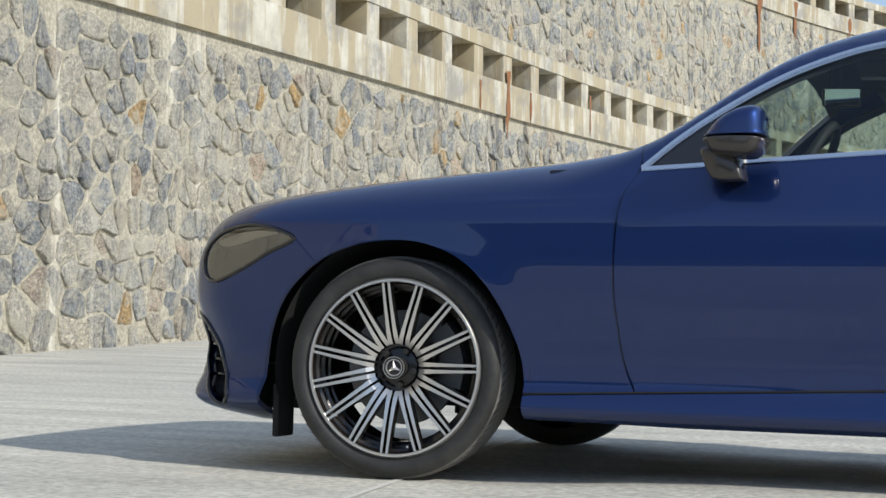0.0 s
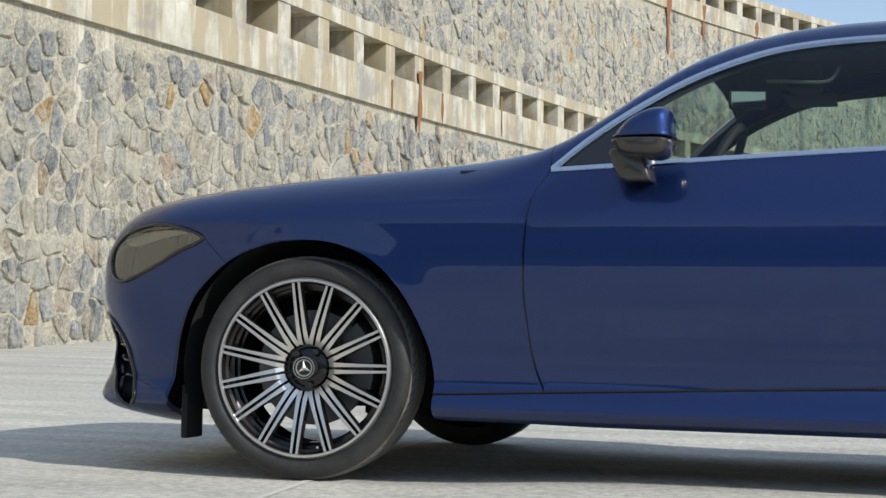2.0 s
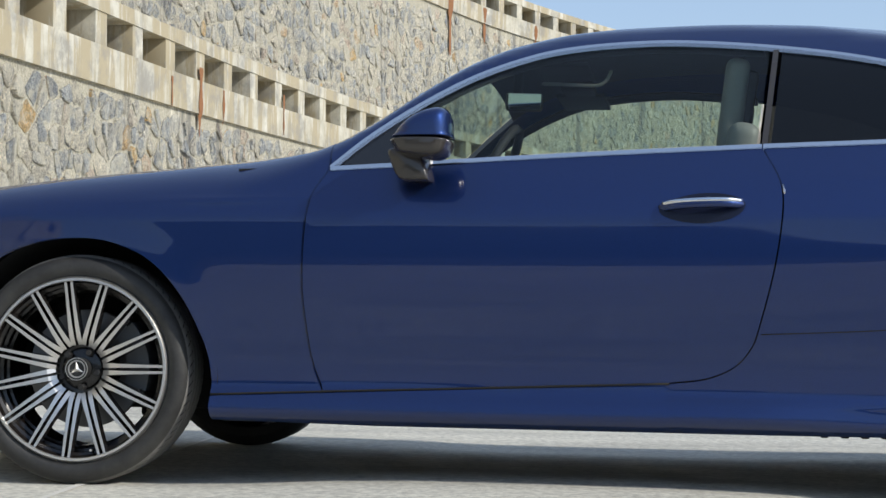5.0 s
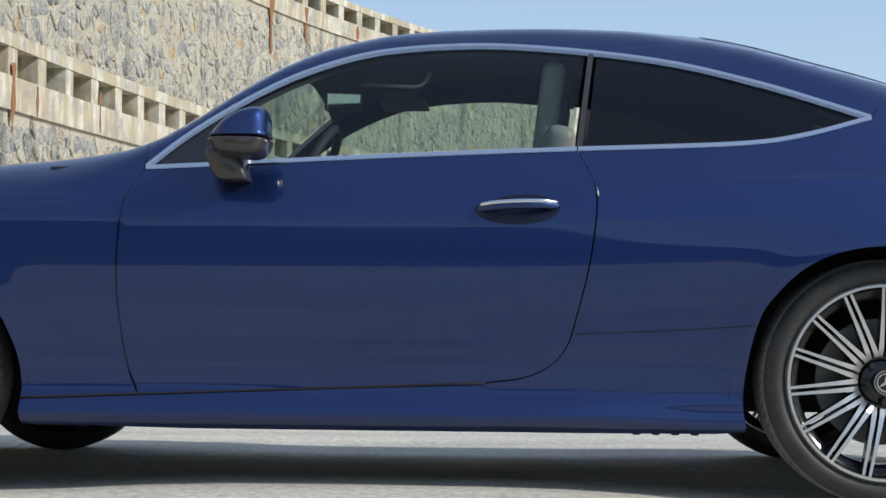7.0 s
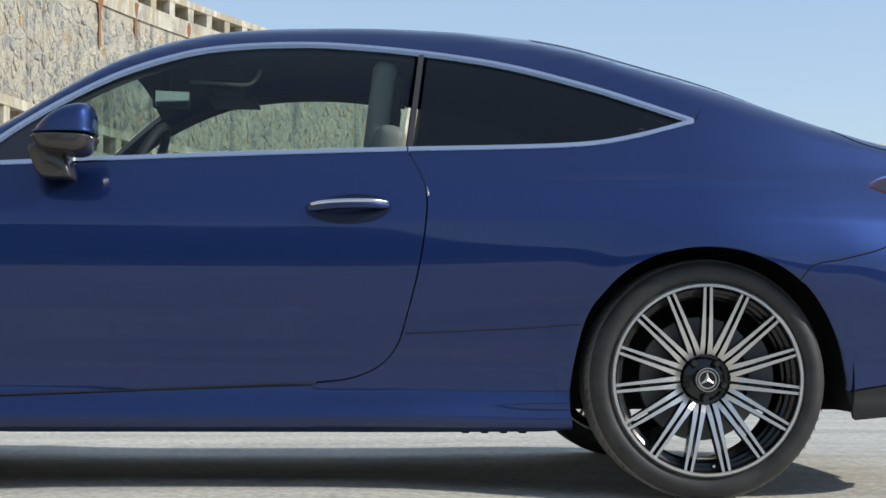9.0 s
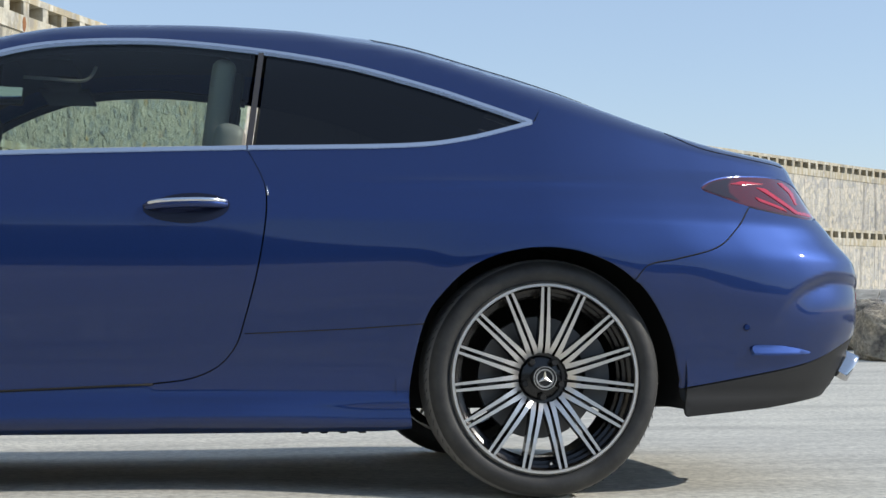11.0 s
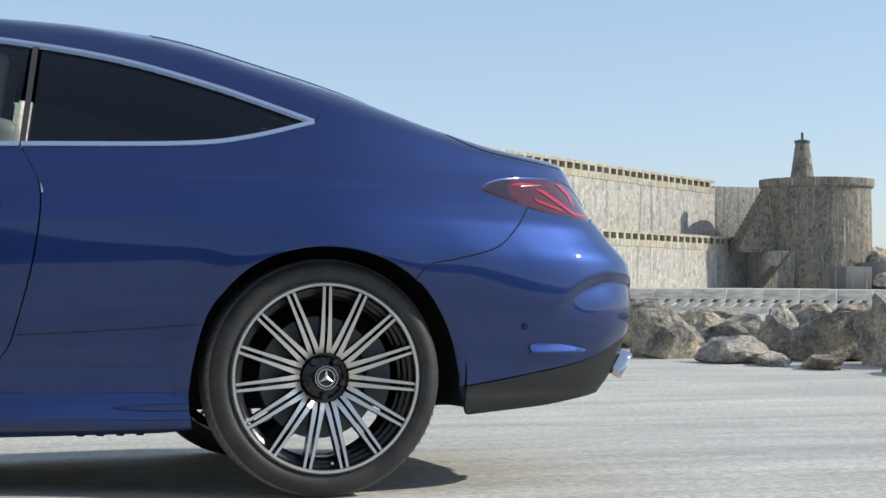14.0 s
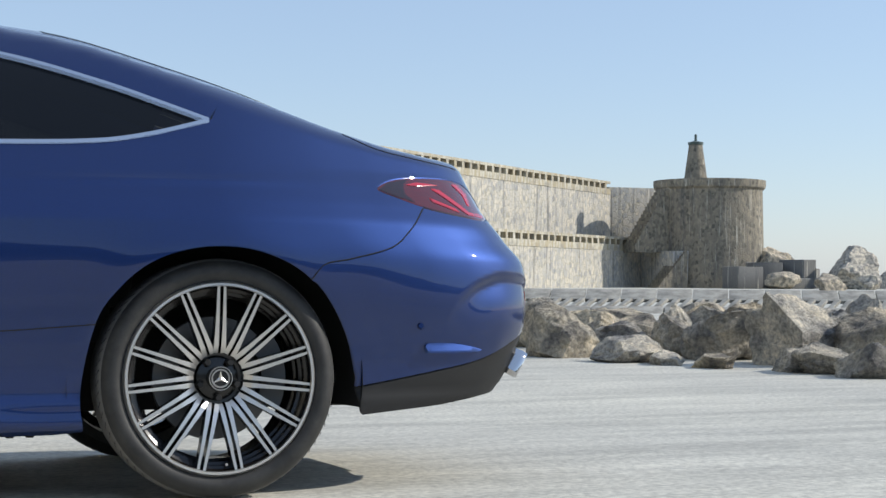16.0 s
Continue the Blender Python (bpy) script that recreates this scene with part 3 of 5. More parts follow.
bumper_f_loop = L(arch_f[: iq + 1]) + L(lamp_low[::-1]) + [(-0.80, 0.710)] + nose_run(0.69, 0.165, n=40) + [(-0.70, 0.150), (-0.60, 0.145)]
door_loop = L(door_f[::-1]) + L([p for p in belt if 0.76 < p[0] < 2.0]) + L(door_r) + L([p for p in sill if 0.76 < p[0] < 1.74][::-1])
ib = min(range(len(taillamp)), key=lambda i: abs(taillamp[i][0] - 3.512) + 9 * (taillamp[i][1] > 0.88))
ia = min(range(len(arch_r)), key=lambda i: abs(arch_r[i][0] - 3.135) + 9 * (arch_r[i][1] < 0.5))
quarter_loop = (L(door_r[::-1]) + L([p for p in belt if 2.02 < p[0] < 2.86]) + [(2.872, 1.108), (2.895, 1.150), (2.93, float(top_z(2.93)) - 0.004)] + top_run(2.96, 3.80)
                + [(3.83, 0.97), (3.838, 0.90), (3.815, 0.850)] + L(taillamp[: 31][::-1]) + L(taillamp[ib:][::-1]) + L(bumper_r[-2::-1][:-6]) + L([p for p in arch_r[: ia + 1][::-1]])
                + [(2.40, 0.190), (2.10, 0.188), (1.80, 0.188), (1.758, 0.188), (1.755, 0.26)])
rail_loop = L(frame_top) + [(2.895, 1.150)] + top_run(2.93, 0.745)
rocker_loop = [(0.414, 0.198)] + [(0.414, 0.268)] + L([(p[0], p[1] - 0.001) for p in sill[1:]]) + [(1.755, 0.26), (1.758, 0.188), (1.3, 0.188), (0.9, 0.188)]
bumper_r_loop = L([p for p in arch_r[ia:] if p[1] > 0.315]) + L(valance) + tail_run(0.50, 0.84, n=30) + L(taillamp[31:ib + 1]) + L(bumper_r[::-1])
valance_loop = [(3.296, 0.222)] + L(valance) + tail_run(0.47, 0.28, 0.006, 14) + [(3.78, 0.272), (3.56, 0.243)]


car = tagged(new("coupe_car"), "dark metallic blue two-door coupe car parked on concrete", "car")
car.matrix_world = FALL.copy()


def window_loop(a0, a1, b0, b1):
    """Belt from a0 to b0, top from a1 to b1 (a: front end, b: rear end)."""
    bx, bz, fx, fz = [p[0] for p in belt], [p[1] for p in belt], [p[0] for p in frame_top], [p[1] for p in frame_top]
    lo = [(x, float(np.interp(x, bx, bz)) + 0.010) for x in np.linspace(a0, b0, 40)]
    hi = [(x, float(np.interp(x, fx, fz)) - 0.014) for x in np.linspace(b1, a1, 40)]
    return lo + hi


def flank(far):
    """One side of the car; the far side mirrors the near one."""
    def put(name, loop, material, parent=None, label="", **k):
        return part(name, panel(name, loop, material, far=far, **k), parent or car, label)

    side = lambda p: (p[0], 2 * MID - p[1], p[2]) if far else tuple(p)
    flip = lambda pts: [side(p) for p in pts]
    put("front_wing", fender_loop, BLUE, fine=0.011)
    intake = spline([(-0.80, 0.500), (-0.735, 0.482), (-0.675, 0.410), (-0.635, 0.330), (-0.600, 0.248), (-0.606, 0.222), (-0.640, 0.205), (-0.69, 0.26), (-0.73, 0.34), (-0.77, 0.42)], 4, True)
    bump = put("front_bumper", bumper_f_loop, BLUE, holes=(intake,), fine=0.014)
    door = put("door", door_loop, BLUE, gap=0.0045)
    quarter = put("rear_wing", quarter_loop, BLUE, gap=0, fine=0.011)
    put("roof_rail", rail_loop, BLUE, gap=0.0)
    put("sill_panel", rocker_loop, BLUE, gap=0.0)
    rear = put("rear_bumper", bumper_r_loop, BLUE, gap=0.003, fine=0.011)
    put("rear_valance", valance_loop, SATINBLACK, label="matt black lower valance")
    # glass
    put("quarter_window", window_loop(2.035, 2.075, 2.835, 2.835), PRIVACY, lift=-0.012, gap=0, lip=0.004, label="dark privacy side glass").visible_shadow = False
    put("window_glass", window_loop(0.985, 0.985, 1.995, 2.038), GLASS, parent=door, lift=-0.012, gap=0, lip=0.001).visible_shadow = False
    put("mirror_sail", window_loop(0.79, 0.79, 0.975, 0.975), GLOSSBLACK, parent=door, lift=-0.010, gap=0, lip=0.004)
    post = lambda x0, z0, x1, z1, w: [(x0 - w, z0), (x0 + w, z0), (x1 + w, z1), (x1 - w, z1)]
    put("window_post", post(2.016, 1.010, 2.056, 1.325, 0.008), BRONZEBLACK, lift=0.001, gap=0, lip=0.01, fine=0.02)
    ft = np.array(frame_top)
    inner = [tuple(p) for p in ft if 0.80 < p[0] < 2.04]
    put("window_surround", inner + [(p[0] + 0.006, p[1] - 0.022) for p in inner[::-1]], LINING, lift=-0.045, gap=0, lip=0.012)
    # fine seams
    for run in (BUMPER_R, [(2.006, 0.468), (2.29, 0.481), (2.512, 0.496)], [(3.305, 1.092), (3.40, 1.045), (3.55, 1.018), (3.72, 1.000)]):
        part("seam", tube("seam", flip([(p[0], float(side_y(p[0], p[1])) - 0.0006, p[1]) for p in spline(run, 10)]), 0.0016, UNDER, sides=6), car)
    part("seam", tube("seam", flip([(p[0], float(side_y(p[0], p[1])) - 0.001, p[1] + 0.001) for p in sill]), 0.0036, UNDER, sides=6), car, "dark gap under the door")
    part("latch_edge", tube("latch_edge", flip([(x, float(side_y(x, z)) + 0.001, z) for x, z in ((2.064, 0.885), (2.067, 0.872), (2.068, 0.858))]), 0.003, BRIGHT, sides=6), door)
    # bright frame round the windows
    strip = lambda name, run, w: part(name, panel(name, [(p[0], p[1] - w) for p in run] + [(p[0], p[1] + w) for p in run[::-1]], CHROME, lift=0.006, gap=0, lip=0.014, far=far, fine=0.02), car, "bright satin window trim")
    along_belt = lambda x0, x1: [(x, float(np.interp(x, [p[0] for p in belt], [p[1] for p in belt]))) for x in np.linspace(x0, x1, 60)]
    strip("belt_trim", along_belt(0.757, 2.0085), 0.0057)
    strip("belt_trim", along_belt(2.0125, 2.862), 0.0057)
    top = np.array(frame_top)
    t = np.gradient(top, axis=0)
    t /= np.linalg.norm(t, axis=1, keepdims=True)
    nn = np.stack([-t[:, 1], t[:, 0]], 1)
    band = L(top - nn * 0.0052) + L((top + nn * 0.0052)[::-1])
    part("window_trim", panel("window_trim", band, CHROME, lift=0.006, gap=0, lip=0.014, far=far, fine=0.02), car, "bright satin window trim")
    # lamps
    head = put("headlamp", lamp, LAMPBOWL, lift=-0.035, gap=0.0, lip=0.02, label="smoked headlamp with dark inside")
    put("lens", lamp, HEADGLASS, parent=head, lift=-0.004, gap=0.004, lip=0.002)
    part("lamp_rim", tube("lamp_rim", flip([(p[0], float(side_y(p[0], p[1])) + 0.001, p[1]) for p in outset(lamp, -0.006)]), 0.0055, GLOSSBLACK, sides=6, closed=True), head)
    mid = [(-0.66, 0.735), (-0.52, 0.765), (-0.42, 0.757), (-0.50, 0.742), (-0.62, 0.715)]
    put("light_guide", spline(mid, 4, True), ALLOY, parent=head, lift=-0.022, gap=0, lip=0.006)
    tail = put("tail_lamp", taillamp, LAMPRED, lift=-0.004, gap=0.004, lip=0.02, label="red tail lamp with smoked edge")
    put("dark_edge", [(3.374, 0.904), (3.413, 0.929), (3.49, 0.945), (3.468, 0.925), (3.462, 0.895), (3.49, 0.868), (3.43, 0.885)], LAMPDARK, parent=tail, lift=-0.002, gap=0, lip=0.003)
    for g in ([(3.475, 0.925), (3.52, 0.936), (3.60, 0.932), (3.52, 0.924)], [(3.57, 0.918), (3.60, 0.915), (3.70, 0.845), (3.78, 0.842), (3.77, 0.832), (3.69, 0.836)],
              [(3.665, 0.940), (3.70, 0.905), (3.705, 0.87), (3.715, 0.87), (3.72, 0.91), (3.69, 0.942)], [(3.55, 0.885), (3.64, 0.855), (3.655, 0.842), (3.56, 0.872)]):
        put("light_guide", g, LAMPGLOW, parent=tail, lift=-0.001, gap=0, lip=0.003, label="glowing-red light strip")
    # bumper details
    put("intake_duct", intake, UNDER, parent=bump, lift=-0.05, gap=-0.004, lip=0.01, label="black side air intake")
    part("intake_trim", tube("intake_trim", flip([(p[0], float(side_y(p[0], p[1])) - 0.001, p[1]) for p in intake]), 0.007, GLOSSBLACK, sides=6, closed=True), bump)
    for xa, za, xb, zb in ((-0.775, 0.455, -0.70, 0.44), (-0.755, 0.40, -0.675, 0.395), (-0.73, 0.35, -0.65, 0.345), (-0.705, 0.30, -0.63, 0.298)):
        part("intake_slat", tube("intake_slat", flip([(x, float(side_y(x, z)) + 0.018, z) for x, z in ((xa, za), ((xa + xb) / 2, (za + zb) / 2), (xb, zb))]), 0.006, GLOSSBLACK, sides=6), bump)
    put("bumper_vent", spline([(3.503, 0.433), (3.512, 0.405), (3.60, 0.402), (3.695, 0.412), (3.60, 0.432)], 4, True), BLUE, parent=rear, lift=lambda x, z: 0.020 * np.clip((0.436 - z) / 0.03, 0, 1) + 0.001, gap=0, lip=0.02, fine=0.006)
    put("reflector", [(3.925, 0.600), (3.968, 0.604), (3.968, 0.552), (3.932, 0.550)], LAMPGLOW, parent=rear, lift=0.004, gap=0, lip=0.006, label="red rear reflector")
    c = (3.475, float(side_y(3.475, 0.487)) - 0.003, 0.487)
    part("parking_sensor", lathe("parking_sensor", [(0.0, -0.004), (0.008, -0.004), (0.0095, 0.0), (0.012, 0.003)], BLUE, 16, "y", side(c)), rear)
    # handle: bowl and bright-topped grip
    bowl = spline([(1.725, 0.818), (1.79, 0.852), (1.87, 0.862), (1.94, 0.850), (1.962, 0.826), (1.93, 0.792), (1.845, 0.775), (1.755, 0.788)], 4, True)
    # The bowl is a flat patch; the recess's shade is in its dark blue.
    put("handle_bowl", bowl, BOWLSHADE, parent=door, lift=0.002, gap=0, lip=0.01)
    y0 = float(side_y(1.84, 0.83))
    run = spline([(1.728, y0 + 0.004, 0.822), (1.77, y0 - 0.022, 0.829), (1.84, y0 - 0.034, 0.833), (1.91, y0 - 0.026, 0.834), (1.952, y0 + 0.002, 0.832)], 6)
    grip = part("handle", tube("handle", flip([(p[0], p[1], p[2] - 0.004) for p in run]), 0.0125, BLUE, 0.8), door)
    part("handle_trim", tube("handle_trim", flip([(p[0], p[1] - 0.006, p[2] + 0.006) for p in run[1:]]), 0.0062, CHROME, 0.9), grip, "bright handle strip")
    # wing mirror
    def hull(name, shape, cuts, pin, material, parent, label=""):
        """A body of one side outline, drawn in towards a pin at its ends."""
        ring = spline(shape, 4, True)
        verts, faces, n = [], [], len(ring)
        for yy, k in cuts:
            verts += [side((pin[0] + (p[0] - pin[0]) * k, yy, pin[1] + (p[1] - pin[1]) * k)) for p in ring]
        for i in range(len(cuts) - 1):
            faces += [(i * n + k, i * n + (k + 1) % n, (i + 1) * n + (k + 1) % n, (i + 1) * n + k) for k in range(n)]
        faces += [tuple(range(n))[::-1], tuple((len(cuts) - 1) * n + k for k in range(n))]
        bm = bmesh.new()
        vs = [bm.verts.new(v) for v in verts]
        for f in faces:
            bm.faces.new([vs[i] for i in f])
        return part(name, from_bm(name, bm, material, True, 50), parent, label)
    ends = [(-0.118, 0.45), (-0.114, 0.68), (-0.100, 0.86), (-0.075, 0.96), (-0.04, 1.0), (0.0, 1.0), (0.025, 0.93), (0.036, 0.8)]
    cap = hull("mirror_cap", [(0.971, 1.0165), (0.977, 1.030), (0.990, 1.048), (1.018, 1.074), (1.060, 1.096), (1.103, 1.104), (1.128, 1.095), (1.137, 1.066), (1.138, 1.030), (1.136, 1.0165), (1.06, 1.0165)], ends, (1.07, 1.022), BLUE, door, "blue mirror cap")
    hull("mirror_base", [(0.968, 1.0135), (0.971, 0.992), (0.990, 0.970), (1.045, 0.960), (1.10, 0.957), (1.126, 0.970), (1.137, 0.990), (1.138, 1.010), (1.06, 1.0140)], ends, (1.07, 1.010), BRONZEBLACK, cap, "dark lower mirror housing")
    hull("mirror_arm", [(0.956, 0.990), (0.962, 0.945), (0.978, 0.912), (0.998, 0.898), (1.06, 0.896), (1.074, 0.900), (1.068, 0.925), (1.052, 0.965), (1.052, 0.992)], [(-0.052, 0.8), (-0.046, 0.94), (-0.03, 1.0), (0.03, 1.0), (0.085, 1.0)], (1.02, 0.95), BRONZEBLACK, cap)
    # arch liners
    for cx in (0.0, 2.865):
        ring = [(cx + 0.43 * math.cos(a), 0.335 + 0.43 * math.sin(a) * 0.98) for a in np.linspace(math.radians(-12), math.radians(192), 40)]
        vs = [side((x, y, z)) for x, z in ring for y in (0.035, 0.60)]
        fs = [(2 * i, 2 * i + 1, 2 * i + 3, 2 * i + 2) for i in range(len(ring) - 1)]
        k = len(vs)
        vs += [side((x, 0.60, z)) for x, z in ring]
        fs += [tuple(range(k, k + len(ring)))]
        part("arch_liner", mesh_of("arch_liner", vs, fs, UNDER), car)
    return door


HEADGLASS = glass_mat("headlamp_glass", (0.55, 0.55, 0.52), 0.15)
LAMPBOWL = mat("headlamp_bowl", (0.10, 0.105, 0.11), 0.22, 0.9)
BOWLSHADE = mat("bowl_shade_blue", (0.002, 0.005, 0.022), 0.45, 0.0, 0.15, 0.3)
for far in (False, True):
    flank(far)


def skin(name, x0, x1, y0, y1, material, lift=0.0, step=0.02, rows=24, parent=None, label=""):
    """A sheet of the car's top between two x, from a share y0 to y1 of the half width, on both sides."""
    xs = np.linspace(x0, x1, max(4, int((x1 - x0) / step)))
    verts, faces = [], []
    for x in xs:
        zt = float(top_z(x))
        ye = float(side_y(x, zt - 0.002))
        for k in range(2 * rows + 1):
            u = (k - rows) / rows
            u = math.copysign(y0 + (y1 - y0) * abs(u), u)
            z = zt - 0.003 + float(crown(x)) * (1 - u * u)
            verts.append((x, MID + u * (MID - ye), z + lift))
    n = 2 * rows + 1
    for i in range(len(xs) - 1):
        for k in range(n - 1):
            faces.append((i * n + k, (i + 1) * n + k, (i + 1) * n + k + 1, i * n + k + 1))
    me = mesh_of(name, verts, faces, material)
    return part(name, me, parent or car, label)


skin("bonnet", -0.874, 0.76, 0, 1, BLUE)
skin("windscreen", 0.76, 1.13, 0, 1, GLASS).visible_shadow = False
skin("roof", 1.13, 2.42, 0, 1, BLUE)
skin("rear_window", 2.42, 3.16, 0, 0.80, PRIVACY, 0.002, label="dark rear window glass")
skin("boot_lid", 3.16, 3.985, 0, 1, BLUE)
skin("headlining", 1.11, 2.9, 0, 0.97, LINING, -0.03, label="dark grey headlining")
for s in (1, -1):
    verts, faces, n = [], [], 6
    xs = np.linspace(2.42, 3.16, 30)
    for x in xs:
        zt, ye = float(top_z(x)), float(side_y(x, float(top_z(x)) - 0.002))
        for k in range(n):
            u = 0.80 + 0.20 * k / (n - 1)
            verts.append((x, MID + s * u * (MID - ye), zt - 0.003 + float(crown(x)) * (1 - u * u)))
    faces = [(i * n + k, (i + 1) * n + k, (i + 1) * n + k + 1, i * n + k + 1) for i in range(29) for k in range(n - 1)]
    part("rear_pillar", mesh_of("rear_pillar", verts, faces, BLUE), car)


def end_face(name, run, z0, z1, material, sign, label=""):
    """Closes the nose or the tail between the two flanks."""
    zs = np.linspace(z0, z1, 30)
    verts, faces, n = [], [], 13
    for z in zs:
        x = float(run(z)) + sign * 0.004
        y = float(side_y(x, z))
        for k in range(n):
            u = -1 + 2 * k / (n - 1)
            verts.append((x - sign * 0.012 * (1 - u * u), MID + u * (MID - y), z))
    faces = [(i * n + k, i * n + k + 1, (i + 1) * n + k + 1, (i + 1) * n + k) for i in range(29) for k in range(n - 1)]
    return part(name, mesh_of(name, verts, faces, material), car, label)


end_face("front_fascia", nose_x, 0.16, 0.665, SATINBLACK, 1, "black radiator grille and lower intake")
end_face("rear_fascia", tail_x, 0.27, 0.86, BLUE, -1)
# floor pan, inner walls and bulkheads keep the light out of the body
part("floor_pan", box("floor_pan", (2.05, 1.62, 0.05), UNDER, (1.44, MID, 0.215), 0.01), car)
part("front_tub", box("front_tub", (0.98, 0.60, 0.55), UNDER, (-0.20, MID, 0.47), 0.02), car)
part("front_tray", box("front_tray", (0.30, 1.50, 0.03), UNDER, (-0.55, MID, 0.208), 0.01), car)
part("front_lip", box("front_lip", (0.16, 1.0, 0.02), UNDER, (-0.70, MID, 0.212), 0.01), car)
part("rear_tub", box("rear_tub", (1.35, 0.60, 0.55), UNDER, (3.15, MID, 0.50), 0.02), car)
part("boot_floor", box("boot_floor", (0.42, 1.2, 0.04), UNDER, (3.46, MID, 0.33), 0.01), car)
part("firewall", box("firewall", (0.03, 1.62, 0.62), UNDER, (0.47, MID, 0.52)), car)
part("rear_bulkhead", box("rear_bulkhead", (0.03, 1.62, 0.62), UNDER, (2.43, MID, 0.52)), car)
for y in (0.075, 2 * MID - 0.075):
    part("inner_door", box("inner_door", (1.98, 0.03, 0.70), CABIN, (1.45, y + (0.045 if y < 1 else -0.045), 0.60)), car)
for x in (-0.50, 0.44, 2.45, 3.32):
    for s in (1, -1):
        if x in (-0.50,):
            part("mud_flap", box("mud_flap", (0.024, 0.11, 0.17), UNDER, (x + 0.062, MID + s * 0.80, 0.190), 0.008), car)
            part("arch_baffle", box("arch_baffle", (0.05, 0.44, 0.15), UNDER, (-0.545, MID + s * 0.60, 0.262), 0.01), car)
        if x == 2.45:
            part("arch_baffle", box("arch_baffle", (0.05, 0.36, 0.14), UNDER, (x - 0.01, MID + s * 0.63, 0.262), 0.01), car)
for k in range(4):
    part("jacking_lug", box("jacking_lug", (0.022, 0.05, 0.012), UNDER, (2.18 + 0.055 * k, 0.11, 0.189), 0.004), car)
part("exhaust_box", box("exhaust_box", (0.25, 1.1, 0.12), UNDER, (3.55, MID, 0.30), 0.03), car)

# exhaust trims: bevelled frames that lean back and look outwards
for s in (-1, 1):
    bm = bmesh.new()
    along, rise = Vector((-0.38, 0.92 * s, 0)).normalized(), Vector((0.50, 0, 0.87)).normalized()
    face = along.cross(rise).normalized()
    face = face if face.x > 0 else -face
    shape = [(-0.105, -0.045), (0.09, -0.052), (0.115, -0.03), (0.115, 0.03), (0.09, 0.052), (-0.09, 0.045), (-0.112, 0.02), (-0.115, -0.025)]
    mid = Vector((3.912, MID + s * 0.585, 0.366))
    rings = [[bm.verts.new(mid + along * a * k + rise * b * k + face * d) for a, b in shape] for d, k in ((-0.07, 0.74), (-0.02, 0.84), (0.0, 0.88), (0.014, 0.87), (0.021, 0.82), (0.018, 0.74), (-0.03, 0.66))]
    for p, q in zip(rings, rings[1:]):
        for i in range(8):
            bm.faces.new((p[i], p[(i + 1) % 8], q[(i + 1) % 8], q[i]))
    bm.faces.new(rings[-1])
    bm.faces.ensure_lookup_table()
    bm.faces[-1].material_index = 1
    part("exhaust_trim", from_bm("exhaust_trim", bm, (BRIGHT, UNDER), True), car, "polished chrome exhaust trim")


# ---- wheels ----
DARKWHEEL = mat("dark_wheel_paint", (0.012, 0.010, 0.009), 0.24, 0.0, 0.3, 0.4)


def rib_mesh():
    """One split spoke: two thin machined ribs that part towards the hub, dark at their flanks."""
    bm = bmesh.new()
    def rib(a_in, a_out, sgn):
        p0 = Vector((0.073 * math.sin(a_in), 0.0002 * sgn, 0.073 * math.cos(a_in)))
        p1 = Vector((0.263 * math.sin(a_out), 0, 0.263 * math.cos(a_out)))
        d = (p1 - p0).normalized()
        side = Vector((d.z, 0, -d.x))
        rows = []
        for t, w, y in ((0, 0.0074, 0.046), (0.12, 0.0078, 0.032), (0.3, 0.0066, 0.024), (0.6, 0.0053, 0.017), (1.0, 0.0043, 0.012)):
            c = p0.lerp(p1, t)
            rows.append([bm.verts.new(c + side * sx * w * k + Vector((0, y + dy, 0))) for sx, k, dy in ((-1, 1.2, 0.034), (-1, 1.0, 0.001), (-0.9, 1.0, 0.0), (0.9, 1.0, 0.0), (1, 1.0, 0.001), (1, 1.2, 0.034))])
        for a, b in zip(rows, rows[1:]):
            for i in range(5):
                f = bm.faces.new((a[i], b[i], b[i + 1], a[i + 1]))
                f.material_index = 1 if i == 2 else 0
        bm.faces.new(rows[0]).material_index = 0
        bm.faces.new(rows[-1][::-1]).material_index = 0
    g = radians(12.0)
    rib(-g + radians(3.4), -radians(1.95), -1)
    rib(g - radians(3.4), radians(1.95), 1)
    return from_bm("spoke", bm, (DARKWHEEL, ALLOY))


